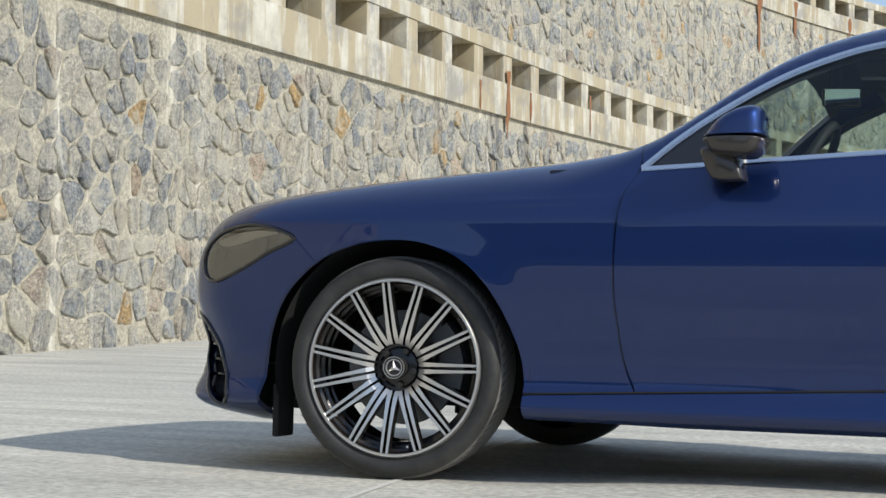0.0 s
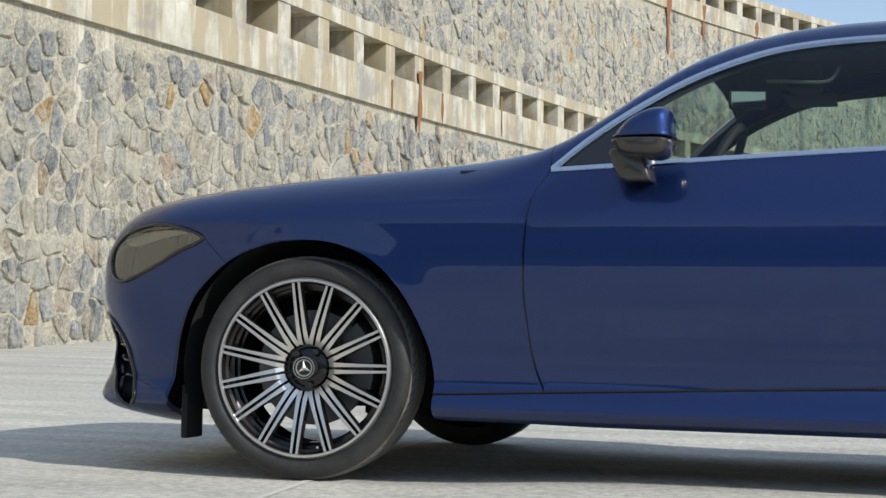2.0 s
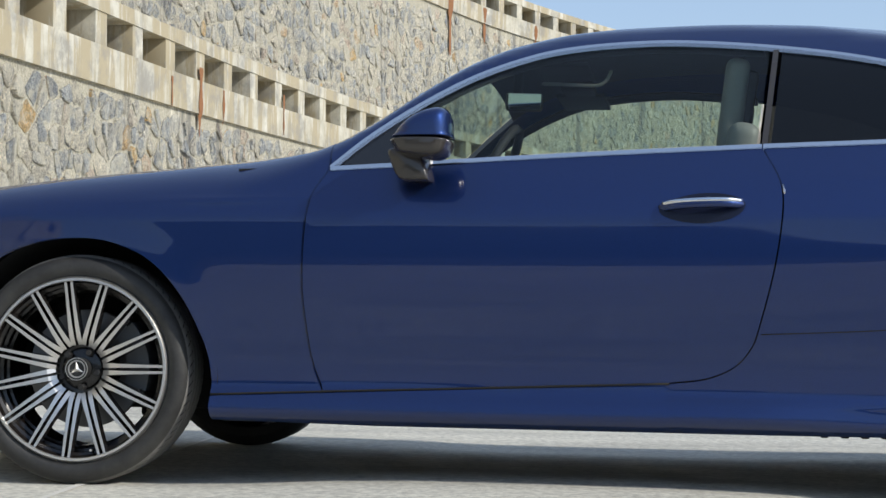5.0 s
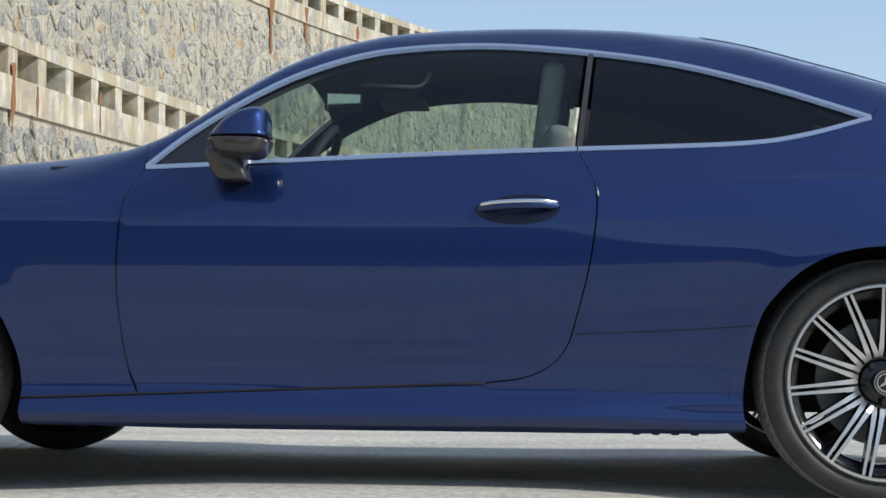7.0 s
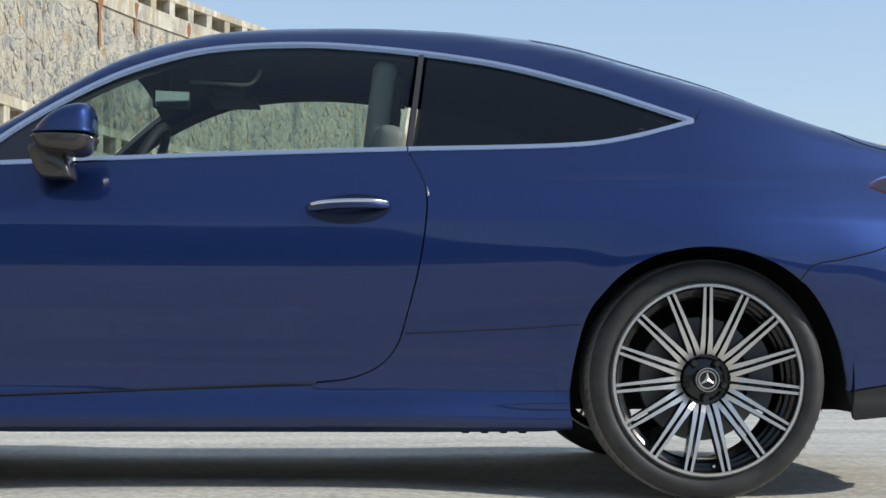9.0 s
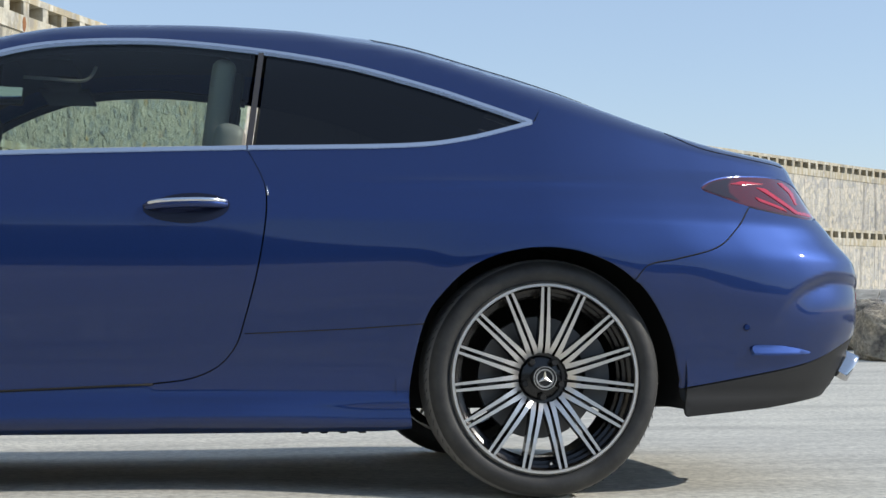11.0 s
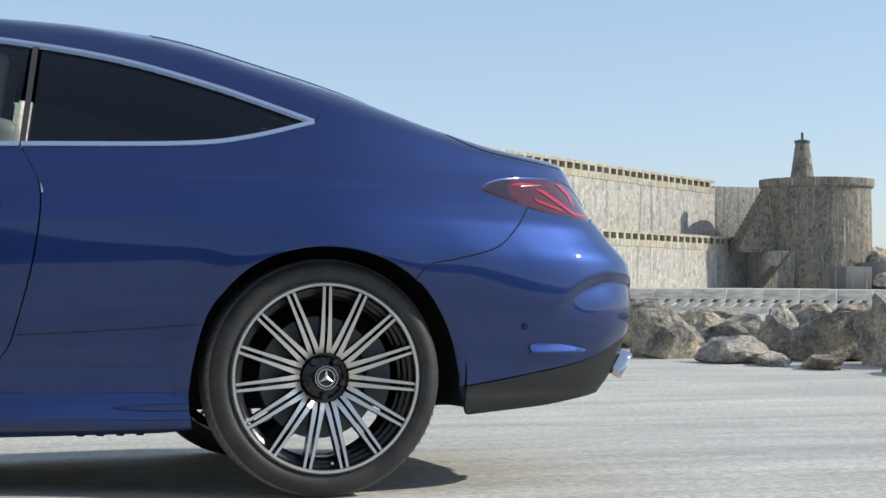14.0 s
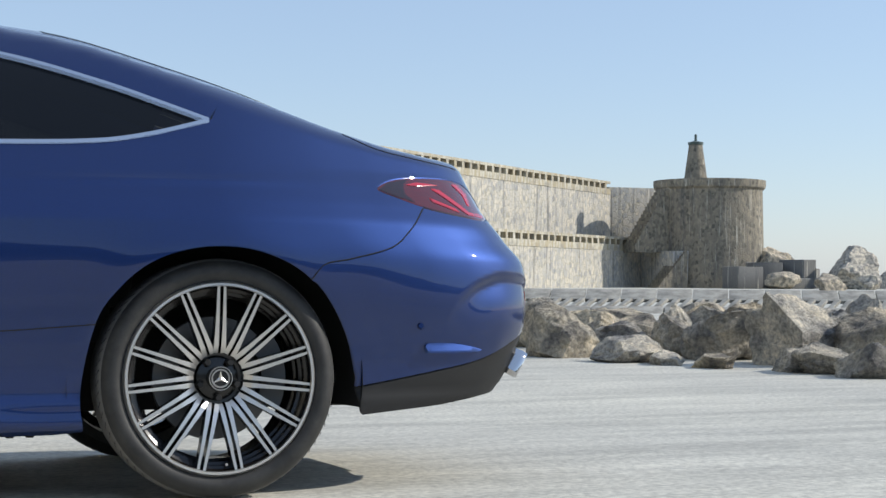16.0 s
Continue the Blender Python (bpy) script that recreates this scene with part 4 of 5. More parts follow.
def wheel(name_label):
    w = new("wheel")
    # the wheel's face looks along -y, its face plane at y = 0
    prof = [(0.272, 0.012), (0.279, 0.020), (0.290, 0.008), (0.306, 0.004), (0.324, 0.010), (0.337, 0.026), (0.343, 0.045)]
    for k in range(4):
        y = 0.062 + 0.036 * k
        prof += [(0.345, y - 0.010), (0.345, y + 0.008), (0.338, y + 0.0085), (0.338, y + 0.0145), (0.345, y + 0.015)]
    prof += [(0.343, 0.205), (0.334, 0.224), (0.305, 0.242), (0.272, 0.235)]
    tm = lathe("tyre", prof, (RUBBER, TREAD), 96, "y")
    for f in tm.polygons:
        if min(math.hypot(tm.vertices[i].co.x, tm.vertices[i].co.z) for i in f.vertices) > 0.3365:
            f.material_index = 1
    tyre = part("tyre", tm, w, "black low-profile tyre with dusty tread")
    bm = bmesh.new()
    for i in range(72):
        a = 2 * math.pi * i / 72
        for y0, y1, sk in ((0.030, 0.064, 0.05), (0.182, 0.216, -0.05)):
            q = []
            for yy, da in ((y0, 0), (y1, sk), (y1, sk + 0.016), (y0, 0.016)):
                r = 0.3458 if 0.04 < yy < 0.21 else 0.3425
                q.append(bm.verts.new((r * math.cos(a + da), yy, r * math.sin(a + da))))
            bm.faces.new(q)
    tagged(part("tread_cut", from_bm("tread_cut", bm, UNDER), tyre), kind="stuff")
    rim = part("rim", lathe("rim", [(0.2635, 0.012), (0.2655, 0.007), (0.2725, 0.007), (0.276, 0.011), (0.279, 0.020)], ALLOY, 96, "y"), w, "machined silver rim edge")
    part("barrel", lathe("barrel", [(0.263, 0.012), (0.258, 0.030), (0.250, 0.036), (0.249, 0.058), (0.240, 0.062), (0.239, 0.088), (0.232, 0.092), (0.236, 0.225), (0.262, 0.232)], DARKWHEEL, 72, "y"), rim)
    sm = rib_mesh()
    for i in range(15):
        s = part("spoke", sm, w, "two-tone split spoke")
        s.matrix_local = Matrix.Rotation(2 * math.pi * i / 15, 4, "Y")
    part("hub", lathe("hub", [(0.0, 0.064), (0.040, 0.064), (0.060, 0.070), (0.065, 0.080), (0.065, 0.11)], DARKWHEEL, 40, "y"), w)
    cap = part("hub_cap", lathe("hub_cap", [(0.0, 0.020), (0.027, 0.020), (0.0275, 0.016), (0.030, 0.0145), (0.033, 0.016), (0.034, 0.020), (0.034, 0.056)], SATINBLACK, 40, "y"), w, "black centre cap with silver ring")
    part("ring", lathe("ring", [(0.0225, 0.0195), (0.0235, 0.0165), (0.0262, 0.0165), (0.0272, 0.0195)], ALLOY, 40, "y"), cap)
    part("ring", lathe("ring", [(0.0315, 0.0165), (0.032, 0.0138), (0.0336, 0.0138), (0.0342, 0.0180)], ALLOY, 40, "y"), cap)
    for k in range(3):
        bm = bmesh.new()
        a = radians(90 + 120 * k)
        d, n = Vector((math.cos(a), 0, math.sin(a))), Vector((-math.sin(a), 0, math.cos(a)))
        v = [bm.verts.new(p) for p in (n * 0.0062 + Vector((0, 0.019, 0)), n * -0.0062 + Vector((0, 0.019, 0)), d * 0.0245 + Vector((0, 0.0185, 0)), Vector((0, 0.0145, 0)))]
        bm.faces.new((v[0], v[3], v[2]))
        bm.faces.new((v[3], v[1], v[2]))
        part("emblem_bar", from_bm("emblem_bar", bm, ALLOY), cap)
    for k in range(5):
        a = radians(90 + 72 * k + 36)
        part("wheel_bolt", lathe("wheel_bolt", [(0.0, 0.040), (0.0085, 0.040), (0.0105, 0.044), (0.0115, 0.07)], SATINBLACK, 6, "y", (0.056 * math.cos(a), 0, 0.056 * math.sin(a))), w)
    disc = part("brake_disc", lathe("brake_disc", [(0.06, 0.088), (0.10, 0.088), (0.105, 0.120), (0.178, 0.120), (0.180, 0.135), (0.10, 0.150)], IRON, 60, "y"), w)
    part("valve", lathe("valve", [(0.0, 0.02), (0.004, 0.02), (0.004, 0.06)], BRIGHT, 10, "y", (0.02, 0.0, -0.245)), rim)
    return w


def caliper(parent, a0):
    bm = bmesh.new()
    n = 8
    rows = []
    for i in range(n + 1):
        a = radians(a0 + 62 * i / n)
        rows.append([bm.verts.new((r * math.cos(a), y, r * math.sin(a))) for r, y in ((0.135, 0.085), (0.205, 0.078), (0.212, 0.16), (0.135, 0.16))])
    for a, b in zip(rows, rows[1:]):
        for k in range(4):
            bm.faces.new((a[k], b[k], b[(k + 1) % 4], a[(k + 1) % 4]))
    bm.faces.new(rows[0])
    bm.faces.new(rows[-1][::-1])
    me = from_bm("brake_caliper", bm, CALIPER, True)
    return part("brake_caliper", me, parent, "grey brake caliper")


CALIPER = mat("grey_caliper_paint", (0.10, 0.105, 0.11), 0.45)
first = wheel("")
caliper(first, -25)
first.parent = car
tagged(first, "dark multi-spoke alloy wheel with machined edges")
first.matrix_local = pose(0.0, -0.012, 0.340, 0, 0, 6.5) @ Matrix.Rotation(radians(-6.5), 4, "Y")
for x, y, rz, ry in ((2.865, 0.0, 0, 0.5), (0.0, 2 * MID, 186.5, 0), (2.865, 2 * MID, 180, 5)):
    w = copy_thing(first, pose(x, y, 0.340, 0, 0, rz) @ Matrix.Rotation(radians(ry), 4, "Y"))

# ---- cabin ----
def soft_box(name, size, at, material, bevel, turn=None):
    bm = bmesh.new()
    bmesh.ops.create_cube(bm, size=1)
    for v in bm.verts:
        v.co = Vector((v.co.x * size[0], v.co.y * size[1], v.co.z * size[2]))
    bmesh.ops.bevel(bm, geom=bm.edges[:], offset=bevel, segments=4, affect="EDGES", profile=0.55)
    for v in bm.verts:
        v.co = (turn @ v.co if turn else v.co) + Vector(at)
    return from_bm(name, bm, material, True, 60)


part("dashboard", soft_box("dashboard", (0.42, 1.36, 0.30), (0.97, MID, 0.82), CABIN, 0.09), car)
part("centre_console", soft_box("centre_console", (0.9, 0.26, 0.3), (1.4, MID, 0.55), CABIN, 0.05), car)
for s in (-1, 1):
    y = MID + s * 0.36
    seat = part("front_seat", soft_box("front_seat", (0.52, 0.50, 0.2), (1.62, y, 0.52), LEATHER, 0.07), car, "pale grey leather front seat")
    lean = Matrix.Rotation(radians(10), 4, "Y")
    part("backrest", soft_box("backrest", (0.10, 0.48, 0.62), (1.915, y, 0.80), LEATHER, 0.045, lean), seat)
    part("headrest", soft_box("headrest", (0.075, 0.26, 0.30), (1.930, y, 1.170), LEATHER, 0.034, Matrix.Rotation(radians(7), 4, "Y")), seat)
    part("headrest_back", soft_box("headrest_back", (0.04, 0.22, 0.18), (1.975, y, 1.19), CABIN, 0.018, lean), seat)
    rs = part("rear_seat", soft_box("rear_seat", (0.5, 0.5, 0.22), (2.35, y, 0.55), CABIN, 0.07), car)
    part("backrest", soft_box("backrest", (0.15, 0.5, 0.50), (2.62, y, 0.80), CABIN, 0.06, lean), rs)
wheel_ring = [(1.175 + 0.18 * math.cos(a) * 0.42, MID - 0.37 + 0.18 * math.sin(a), 0.955 + 0.18 * math.cos(a) * 0.9) for a in np.linspace(0, 2 * math.pi, 41)[:-1]]
sw = part("steering_wheel", tube("steering_wheel", wheel_ring, 0.015, CABIN, closed=True), car)
part("wheel_boss", soft_box("wheel_boss", (0.05, 0.16, 0.10), (1.165, MID - 0.37, 0.95), CABIN, 0.02), sw)
turn = Matrix.Rotation(radians(-74), 4, "Z")
im = part("interior_mirror", soft_box("interior_mirror", (0.030, 0.125, 0.062), (1.240, 0.765, 1.238), CABIN, 0.012, turn), car)
part("mirror_glass", soft_box("mirror_glass", (0.006, 0.112, 0.056), (1.244, 0.747, 1.238), MIRRORING, 0.002, turn @ Matrix.Rotation(radians(13), 4, "Y")), im)
part("mirror_stem", box("mirror_stem", (0.03, 0.03, 0.10), CABIN, (1.215, 0.80, 1.305), 0.008), im)
part("overhead_console", soft_box("overhead_console", (0.11, 0.16, 0.03), (1.42, 0.80, 1.285), LINING, 0.012), car)
for s in (-1, 1):
    y = MID + s * 0.315
    visor = part("sun_visor", soft_box("sun_visor", (0.17, 0.34, 0.012), (1.40, y, 1.305), LINING, 0.005), car)
    if s > 0:
        continue
    edge = spline([(1.32, y, 1.273), (1.40, y, 1.269), (1.495, y, 1.264), (1.528, y, 1.280), (1.545, y, 1.312)], 5)
    part("visor_edge", tube("visor_edge", edge, 0.0055, LEATHER), visor, "pale visor edge")

# ---- harbour end: tower, stairs, blocks ----
def tower():
    t = tagged(new("watch_tower"), "round brown rubble stone watch tower with a concrete rim", "tower")
    t.matrix_world = pose(74.8, 121, 0)
    part("shaft", lathe("shaft", [(5.15, -0.6), (5.05, 1.0), (4.9, 9.0), (0.0, 9.0)], TOWERSTONE, 72), t)
    part("rim", lathe("rim", [(4.9, 8.95), (5.15, 9.15), (5.2, 9.4), (5.2, 9.85), (4.6, 9.9), (4.6, 9.1)], TOWERSTONE, 72), t)
    b = part("beacon", lathe("beacon", [(1.15, 8.9), (1.10, 9.7), (0.62, 13.2), (0.0, 13.2)], TOWERSTONE, 32, centre=(-1.8, -0.6, 0)), t, "tapered stone beacon column")
    part("beacon_cap", lathe("beacon_cap", [(0.68, 13.15), (0.72, 13.4), (0.3, 13.5), (0.12, 13.55), (0.12, 14.1), (0.0, 14.2)], BEACONGREEN, 24, centre=(-1.8, -0.6, 0)), b, "small dull green beacon lamp")


def stairs(name, x0, z0, x1, z1, y, wide, label):
    """A flight of steps that climbs from x0, z0 to x1, z1 with a solid side."""
    n = 16
    prof = []
    for i in range(n):
        xa, xb = x0 + (x1 - x0) * i / n, x0 + (x1 - x0) * (i + 1) / n
        z = z0 + (z1 - z0) * (i + 1) / n
        prof += [(xa, z), (xb, z)]
    prof += [(x1, z0 - 0.5), (x0, z0 - 0.5)]
    bm = bmesh.new()
    a, b = [bm.verts.new((x, y, z)) for x, z in prof], [bm.verts.new((x, y + wide, z)) for x, z in prof]
    m = len(prof)
    for i in range(m):
        bm.faces.new((a[i], a[(i + 1) % m], b[(i + 1) % m], b[i]))
    bm.faces.new(a)
    bm.faces.new(b[::-1])
    # The tower's dark stone puts the flight's shade into its colour.
    thing(name, from_bm(name, bm, TOWERSTONE), label, "stairs", kind="structure")


GREYBLOCK = mortar_mat("grey_block_concrete", False, 3.0, ((0.11, 0.11, 0.105), (0.24, 0.235, 0.22)))
BEACONGREEN = mat("beacon_green", (0.08, 0.11, 0.10), 0.6)
TOWERSTONE = mortar_mat("tower_masonry", True, 4.0, ((0.17, 0.150, 0.115), (0.33, 0.295, 0.225)), ((0.12, 0.11, 0.09), (0.23, 0.205, 0.16), (0.33, 0.285, 0.21)))
tower()
stairs("stairs_upper", 66.5, 3.6, 70.0, 9.1, 120.0, 2.2, "concrete stair flight against the upper wall, coloured dark for shade")
stairs("stairs_lower", 67.4, -0.3, 70.5, 3.2, 117.5, 2.0, "concrete stair flight against the lower wall, coloured dark for shade")
thing("landing_block", box("landing_block", (2.4, 6.0, 3.7), FARWALL, (70.4, 120.9, 1.4), 0.05), "rubble stone landing beside the tower", "wall", kind="structure")
thing("upper_landing", box("upper_landing", (5.5, 2.5, 9.9), FARWALL, (70.6, 129.4, 4.6), 0.05), "rubble stone wall that joins the tower", "wall", kind="structure")
for k, (x, y, z, sx, sy, sz, rz) in enumerate(((72.3, 111, 0.85, 2.6, 2.4, 1.9, 4), (75.4, 112.5, 1.05, 2.5, 2.6, 2.3, -12), (78.2, 111.5, 1.2, 1.9, 2.6, 2.5, 22), (76.6, 110, 0.2, 3.4, 2.0, 1.2, 8), (80.4, 114, 0.6, 2.2, 2.4, 2.2, 35))):
    b = thing("concrete_block", box("concrete_block", (sx, sy, sz), GREYBLOCK, (0, 0, 0), 0.08, jitter=0.03, seed=k), "grey cast concrete breakwater block by the tower", "block", group="breakwater blocks", at=pose(x, y, z, 0, 0, rz))


# ---- revetment of sloping slabs behind the boulders ----
def revetment():
    """Three rising rows of sloping slabs, the middle ones slotted, on a dark core."""
    core = thing("revetment", box("revetment", (46, 2.0, 0.5), DARKBED, (0, 1.3, -0.18), 0.02), "pale concrete revetment of sloping slabs with open slots", "revetment", kind="structure")
    core.matrix_world = Matrix.Translation((20.5, 23.8, BASE)) @ Matrix.Rotation(radians(-30.5), 4, "Z")
    slab = box("slab", (0.78, 0.66, 0.08), SLAB, (0, 0, 0), 0.012)
    bar = box("slab_bar", (0.125, 0.64, 0.07), SLAB, (0, 0, 0), 0.008)
    rnd = random.Random(11)
    for r in range(3):
        for c in range(46):
            x = -18.6 + c * 0.805 + 0.3 * r
            y, z = 0.20 + r * 0.60, 0.0 + r * 0.185
            if r != 1:
                part("slab", slab, core).matrix_local = pose(x, y, z, 20, 0, rnd.uniform(-1, 1))
            else:
                for k in range(3):
                    part("slab_bar", bar, core).matrix_local = pose(x - 0.26 + 0.262 * k, y, z, 20, 0, -24)


def pale_slab():
    m = mat("pale_slab_concrete", (0.5, 0.48, 0.42), 0.85)
    g = grain(m, place_of(m), 3.0, 7, 0.65)
    colour_in(m, (stops(m, g, "Fac", [(0.32, (0.20, 0.19, 0.165)), (0.62, (0.42, 0.40, 0.345))]), 0))
    return m


SLAB = pale_slab()
DARKBED = mat("dark_bed", (0.09, 0.09, 0.085), 0.95)
revetment()


# ---- hills behind the harbour, which the paint mirrors ----
def hills():
    verts, faces = [], []
    xs = np.linspace(-520, 520, 80)
    for x in xs:
        h = 27 + 12 * noise.noise(Vector((x * 0.012, 3.1, 0))) + 5 * noise.noise(Vector((x * 0.06, 7.1, 0)))
        y = -210 - 0.0002 * x * x
        verts += [(x, y + 40, -0.5), (x, y, h * 0.75), (x, y - 60, h * 1.2)]
    faces = [(3 * i + k, 3 * i + k + 1, 3 * i + k + 4, 3 * i + k + 3) for i in range(79) for k in range(2)]
    thing("hill_ridge", mesh_of("hill_ridge", verts, faces, SCRUB), "low dark scrub-covered ridge across the harbour", "backdrop", kind="structure")


SCRUB = mat("dark_scrub", (0.035, 0.045, 0.03), 0.95)
hills()


# ---- boulders ----
def boulder_mesh(seed, level=4):
    """A broken rock: a ball cut by random planes and roughened at two scales."""
    rnd = random.Random(seed)
    bm = bmesh.new()
    bmesh.ops.create_icosphere(bm, subdivisions=level + 1, radius=1.0)
    cuts = []
    for _ in range(17):
        d = Vector((rnd.gauss(0, 1), rnd.gauss(0, 1), rnd.gauss(0, 0.8))).normalized()
        cuts.append((d, rnd.uniform(0.42, 0.78)))
    off = Vector((rnd.uniform(0, 50),) * 3)
    for v in bm.verts:
        p = v.co.copy()
        for d, h in cuts:
            k = p.dot(d) - h
            if k > 0:
                p -= d * k
        q = p * 2.1 + off + 0.08 * noise.noise_vector(p * 1.7 + off)
        dist, near = noise.voronoi(q)
        crack = min(1.0, (dist[1] - dist[0]) * 4.5)
        p += v.co * (0.07 * noise.cell(near[0] * 7.3) * crack - 0.025 * (1 - crack) + 0.035 * noise.fractal(p * 4.4 + off, 0.8, 2.2, 5))
        v.co = p
    return from_bm("boulder", bm, ROCK, True, 22)


FRONT = [
    (8.08, 9.15, 0.66, 0.44), (8.90, 9.44, 0.66, 0.35), (8.30, 8.04, 0.49, 0.22), (8.44, 7.60, 0.40, 0.15), (9.30, 8.97, 0.53, 0.40), (8.59, 7.04, 0.38, 0.13),
    (9.40, 8.23, 0.85, 0.48), (9.54, 7.31, 0.85, 0.62), (8.93, 6.44, 0.29, 0.16), (9.14, 6.16, 0.54, 0.21), (9.12, 5.59, 0.52, 0.30), (9.95, 6.88, 0.66, 0.54),
    (9.55, 9.47, 0.32, 0.50), (9.01, 10.24, 0.48, 0.44), (10.04, 8.82, 0.51, 0.50), (8.73, 10.94, 0.43, 0.46), (10.39, 8.08, 0.50, 0.56),
]
rnd = random.Random(5)
more = [(8.4 + 0.2 * k + rnd.uniform(-0.3, 0.6), 12.0 + k * 0.75, rnd.uniform(0.5, 0.9), rnd.uniform(0.3, 0.5)) for k in range(8)]
more += [(9.3 + rnd.uniform(-0.1, 0.9), 4.9 - k * 0.55, rnd.uniform(0.4, 0.9), rnd.uniform(0.25, 0.55)) for k in range(7)]
more += [(10.4 + rnd.uniform(0, 2.4), 5.2 + k * 0.42, rnd.uniform(0.5, 0.9), rnd.uniform(0.35, 0.52)) for k in range(14)]
for k in range(16):
    y = 10.6 + 0.33 * k
    more.append((1.9 + (y + 4.3) * rnd.uniform(0.40, 0.63), y, rnd.uniform(0.7, 1.2), rnd.uniform(0.30, 0.45)))
for k, (x, y, w, h) in enumerate(FRONT + more):
    b = thing("boulder", boulder_mesh(100 + k, 4 if k < 17 else 3), "rough grey-brown broken boulder at the edge of the concrete", "boulder", group="boulders along the forecourt")
    b.matrix_world = Matrix.Translation((x, y, ground_z(x, y) + h * 0.33)) @ Matrix.Rotation(rnd.uniform(0, 6.3), 4, "Z") @ Matrix.Diagonal((w * 0.74, w * 0.74, h * 0.86, 1))
for k, (x, y, w, h) in enumerate(((82.5, 109, 6.0, 3.5), (86.5, 105, 4.4, 1.9), (79.5, 118, 8.0, 4.4), (84.5, 99, 3.8, 1.9), (78.0, 101, 3.0, 1.3), (74.5, 108, 3.4, 1.3), (88, 98, 4.4, 2.0), (68, 92, 2.6, 1.2), (90, 112, 6, 2.6), (81, 93, 3.5, 1.6))):
    b = thing("boulder", boulder_mesh(300 + k, 3), "large pale grey breakwater boulder by the tower", "boulder", group="breakwater boulders")
    b.matrix_world = Matrix.Translation((x, y, BASE + h * 0.33)) @ Matrix.Rotation(k * 1.3, 4, "Z") @ Matrix.Diagonal((w * 0.62, w * 0.62, h * 0.8, 1))

# ---- rust runs on the parapets ----
for y_run, z_top, up, length, wide in ((33.9, 4.05, False, 1.15, 0.13), (35.0, 3.80, False, 0.60, 0.07), (32.6, 3.75, False, 0.50, 0.05), (38.2, 4.1, False, 0.8, 0.06), (55.6, 9.7, True, 2.3, 0.22), (58.2, 9.3, True, 1.2, 0.15), (62.0, 9.3, True, 0.9, 0.15)):
    rnd = random.Random(int(y_run * 10))
    n, verts, faces = 14, [], []
    for i in range(n + 1):
        t = i / n
        z = z_top - length * t
        out = 0.084 if z > (8.8 if up else 3.28) else 0.06
        half = 1.35 * wide * (0.5 + 0.2 * math.sin(t * 9 + y_run)) * (1 - 0.8 * t**3) * rnd.uniform(0.8, 1.1)
        verts += [spot(y_run - half, out, z, up), spot(y_run + half, out, z, up)]
    faces = [(2 * i, 2 * i + 1, 2 * i + 3, 2 * i + 2) for i in range(n)]
    thing("rust_stain", mesh_of("rust_stain", verts, faces, RUST), "brown rust run down the stained parapet", "stain", kind="structure")

# ---- stones of the walls ----
def cells(s0, s1, z0, z1, w, h, seed):
    """Uneven stone outlines that fill a stretch of wall, as closed loops of (run, z)."""
    rnd = random.Random(seed)
    nx, nz = int((s1 - s0) / w), int((z1 - z0) / h)
    pts = {}
    for i in range(-2, nx + 3):
        for j in range(-2, nz + 3):
            if rnd.random() < 0.22:
                continue
            pts[i, j] = (s0 + (i + 0.5 + 0.5 * (j % 2) + rnd.uniform(-0.42, 0.42)) * w, z0 + (j + 0.5 + rnd.uniform(-0.42, 0.42)) * h)
    for i in range(nx):
        for j in range(nz):
            if (i, j) not in pts:
                continue
            a = np.array(pts[i, j])
            poly = [a + d for d in (np.array((-w * 1.4, -h * 1.4)), np.array((w * 1.4, -h * 1.4)), np.array((w * 1.4, h * 1.4)), np.array((-w * 1.4, h * 1.4)))]
            for di in range(-2, 3):
                for dj in range(-2, 3):
                    if di == dj == 0 or (i + di, j + dj) not in pts:
                        continue
                    b = np.array(pts[i + di, j + dj])
                    m, d = (a + b) / 2, b - a
                    side = [(p - m) @ d for p in poly]
                    if max(side) <= 0:
                        continue
                    out = []
                    for k in range(len(poly)):
                        p, q, sp, sq = poly[k - 1], poly[k], side[k - 1], side[k]
                        if (sp <= 0) != (sq <= 0):
                            out.append(p + (q - p) * sp / (sp - sq))
                        if sq <= 0:
                            out.append(q)
                    poly = out
                    if len(poly) < 3:
                        break
                if len(poly) < 3:
                    break
            if len(poly) >= 3:
                yield a, poly, rnd


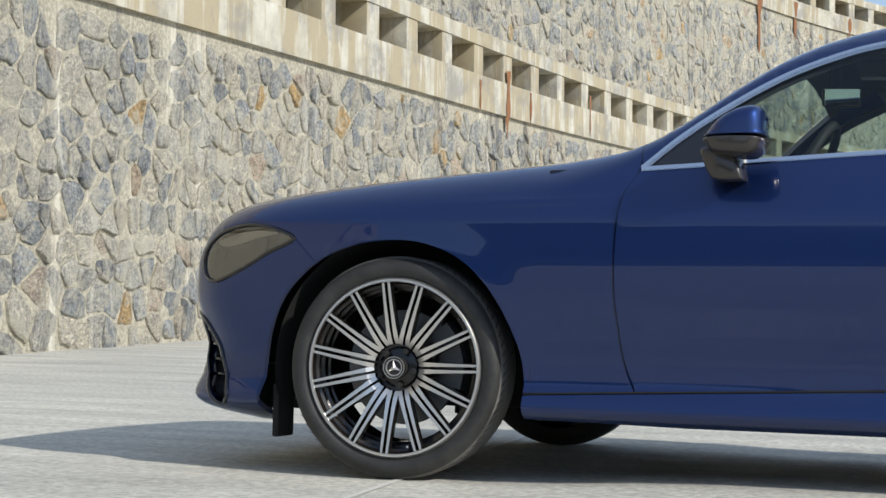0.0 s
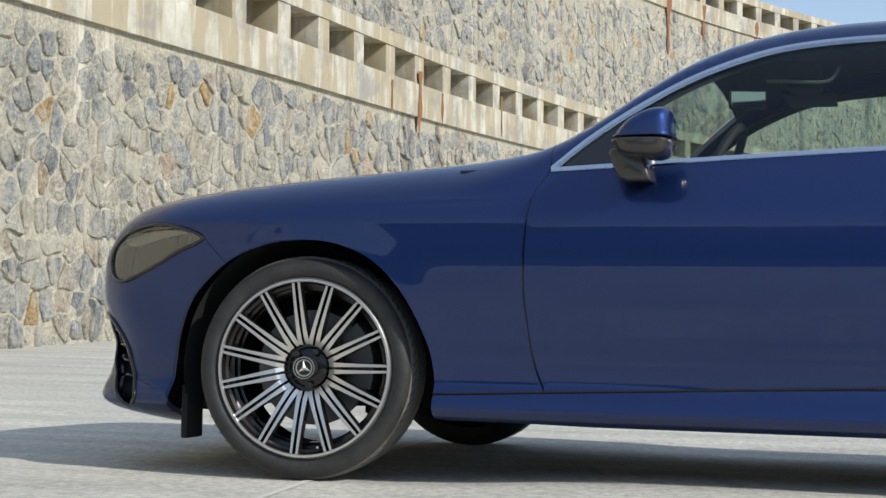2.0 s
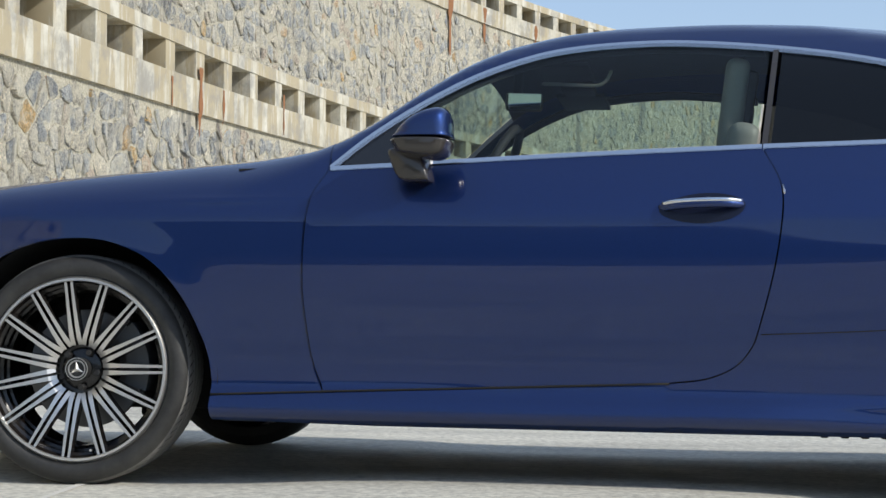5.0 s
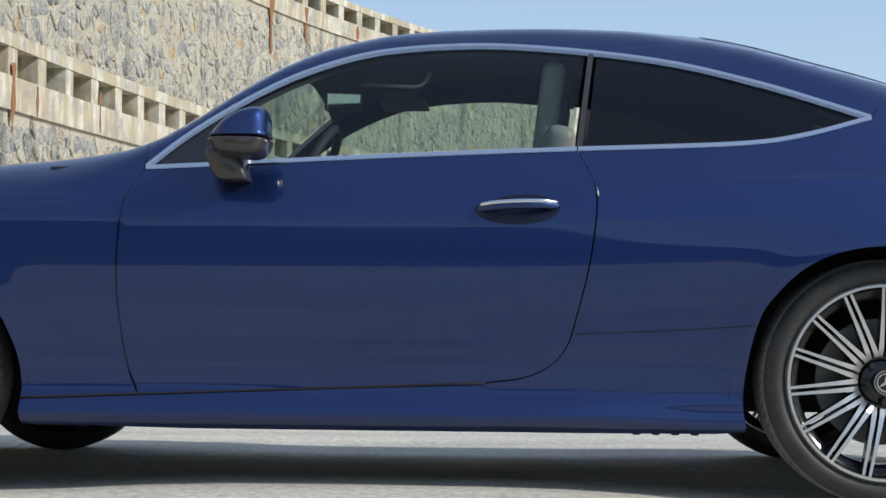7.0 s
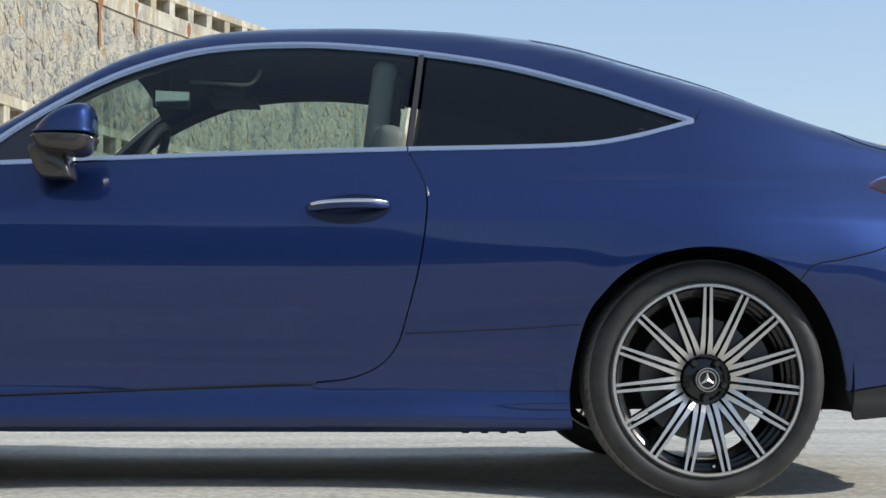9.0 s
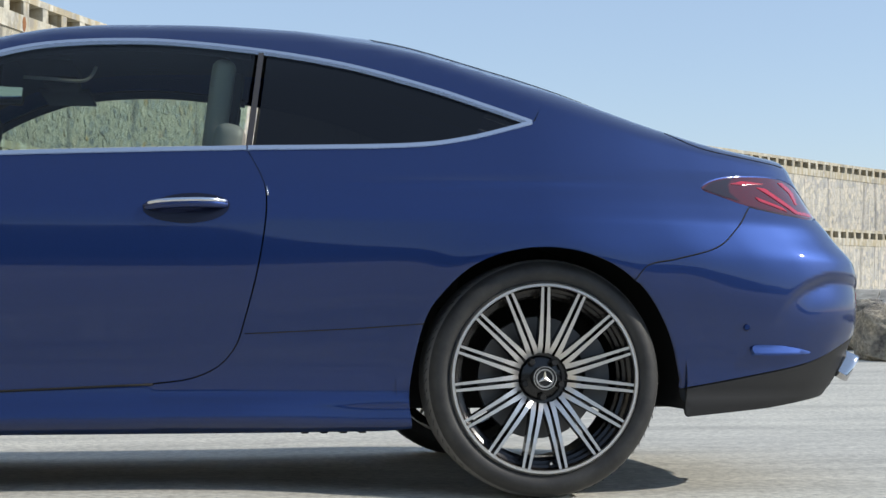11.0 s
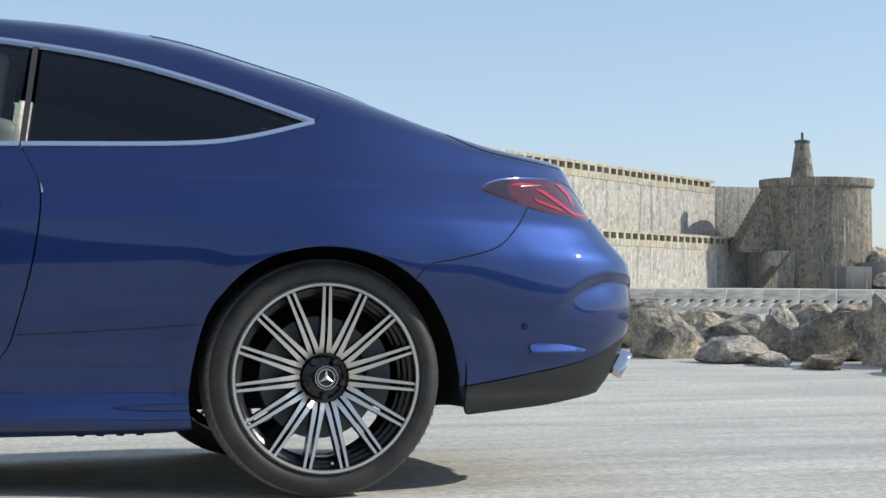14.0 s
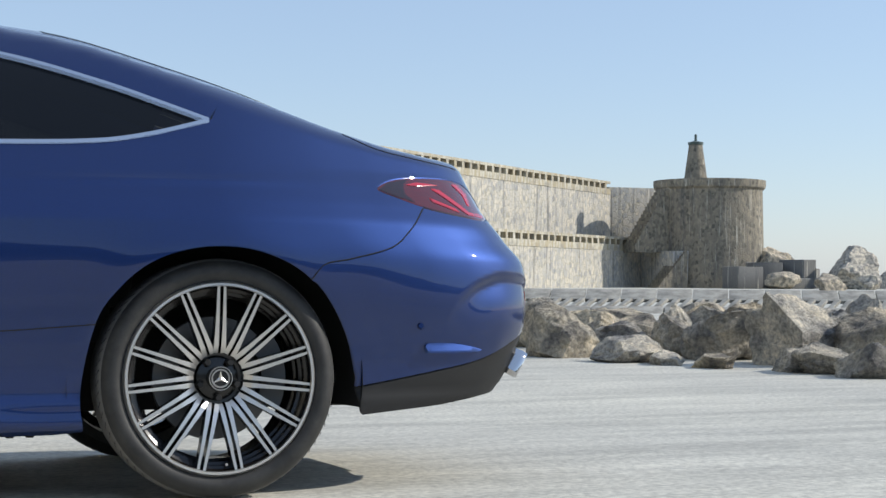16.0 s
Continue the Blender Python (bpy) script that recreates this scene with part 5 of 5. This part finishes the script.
def stone_rings(a, poly, rnd, gap, proud):
    """Three rings that swell out of the mortar, as lists of (run, z, out)."""
    c = sum(poly) / len(poly)
    size = max(0.05, np.mean([np.linalg.norm(p - c) for p in poly]))
    k0 = max(0.5, 1 - gap / size)
    cut = []
    for p, q in zip(poly, poly[1:] + poly[:1]):
        cut += [p * 0.84 + q * 0.16, p * 0.5 + q * 0.5, p * 0.16 + q * 0.84] if np.linalg.norm(p - q) > 0.09 else [p * 0.5 + q * 0.5]
    cut = [c + (p - c) * k0 * rnd.uniform(0.86, 1.07) for p in cut]
    high = proud * rnd.uniform(0.3, 1.5)
    tx, tz = rnd.uniform(-0.16, 0.16), rnd.uniform(-0.16, 0.16)
    lean = lambda p: high + (p[0] - c[0]) * tx + (p[1] - c[1]) * tz
    r0 = [(p[0], p[1], -0.02) for p in cut]
    r1 = [(*(c + (p - c) * 0.955), 0.70 * lean(p)) for p in cut]
    r2 = [(*(c + (p - c) * rnd.uniform(0.78, 0.88)), lean(p) + rnd.uniform(-0.006, 0.006)) for p in cut]
    return [r0, r1, r2], (c[0] + rnd.uniform(-0.02, 0.02), c[1] + rnd.uniform(-0.03, 0.03), high * rnd.uniform(0.95, 1.15))


def stone_faces(n, base=0):
    f = []
    for r in range(2):
        for i in range(n):
            j = (i + 1) % n
            f.append((base + r * n + i, base + r * n + j, base + (r + 1) * n + j, base + (r + 1) * n + i))
    return f + [(base + 2 * n + i, base + 2 * n + (i + 1) % n, base + 3 * n) for i in range(n)]


def lay_stones(wall, up, s0, s1, z0, z1, w, h, seed, single, gap=0.012, proud=0.028):
    verts, faces, count = [], [], 0
    for a, poly, rnd in cells(s0, s1, z0, z1, w, h, seed):
        rings, mid = stone_rings(a, poly, rnd, gap, proud)
        if any(p[1] > z1 + 0.12 or p[1] < z0 - 0.25 for p in rings[0]):
            continue
        pts = [spot(p[0], p[2], min(p[1], z1 - 0.005), up) for r in rings for p in r] + [spot(mid[0], mid[2], mid[1], up)]
        n = len(rings[0])
        if single and single[0] < a[0] < single[1] and count < 300:
            count += 1
            me = mesh_of("stone", pts, stone_faces(n), STONE)
            me.set_sharp_from_angle(angle=radians(32))
            part("stone", me, wall)
        else:
            faces += stone_faces(n, len(verts))
            verts += pts
    me = mesh_of("stones", verts, faces, STONES)
    me.set_sharp_from_angle(angle=radians(32))
    tagged(part("stones", me, wall), kind="stuff")


lay_stones(tiers["wall_lower"], False, 17.0, 78.0, -0.15, 3.27, 0.215, 0.30, 3, (20.5, 28.0))
lay_stones(tiers["wall_upper"], True, 28.0, 78.0, 3.5, 8.79, 0.26, 0.34, 4, None, 0.020, 0.020)
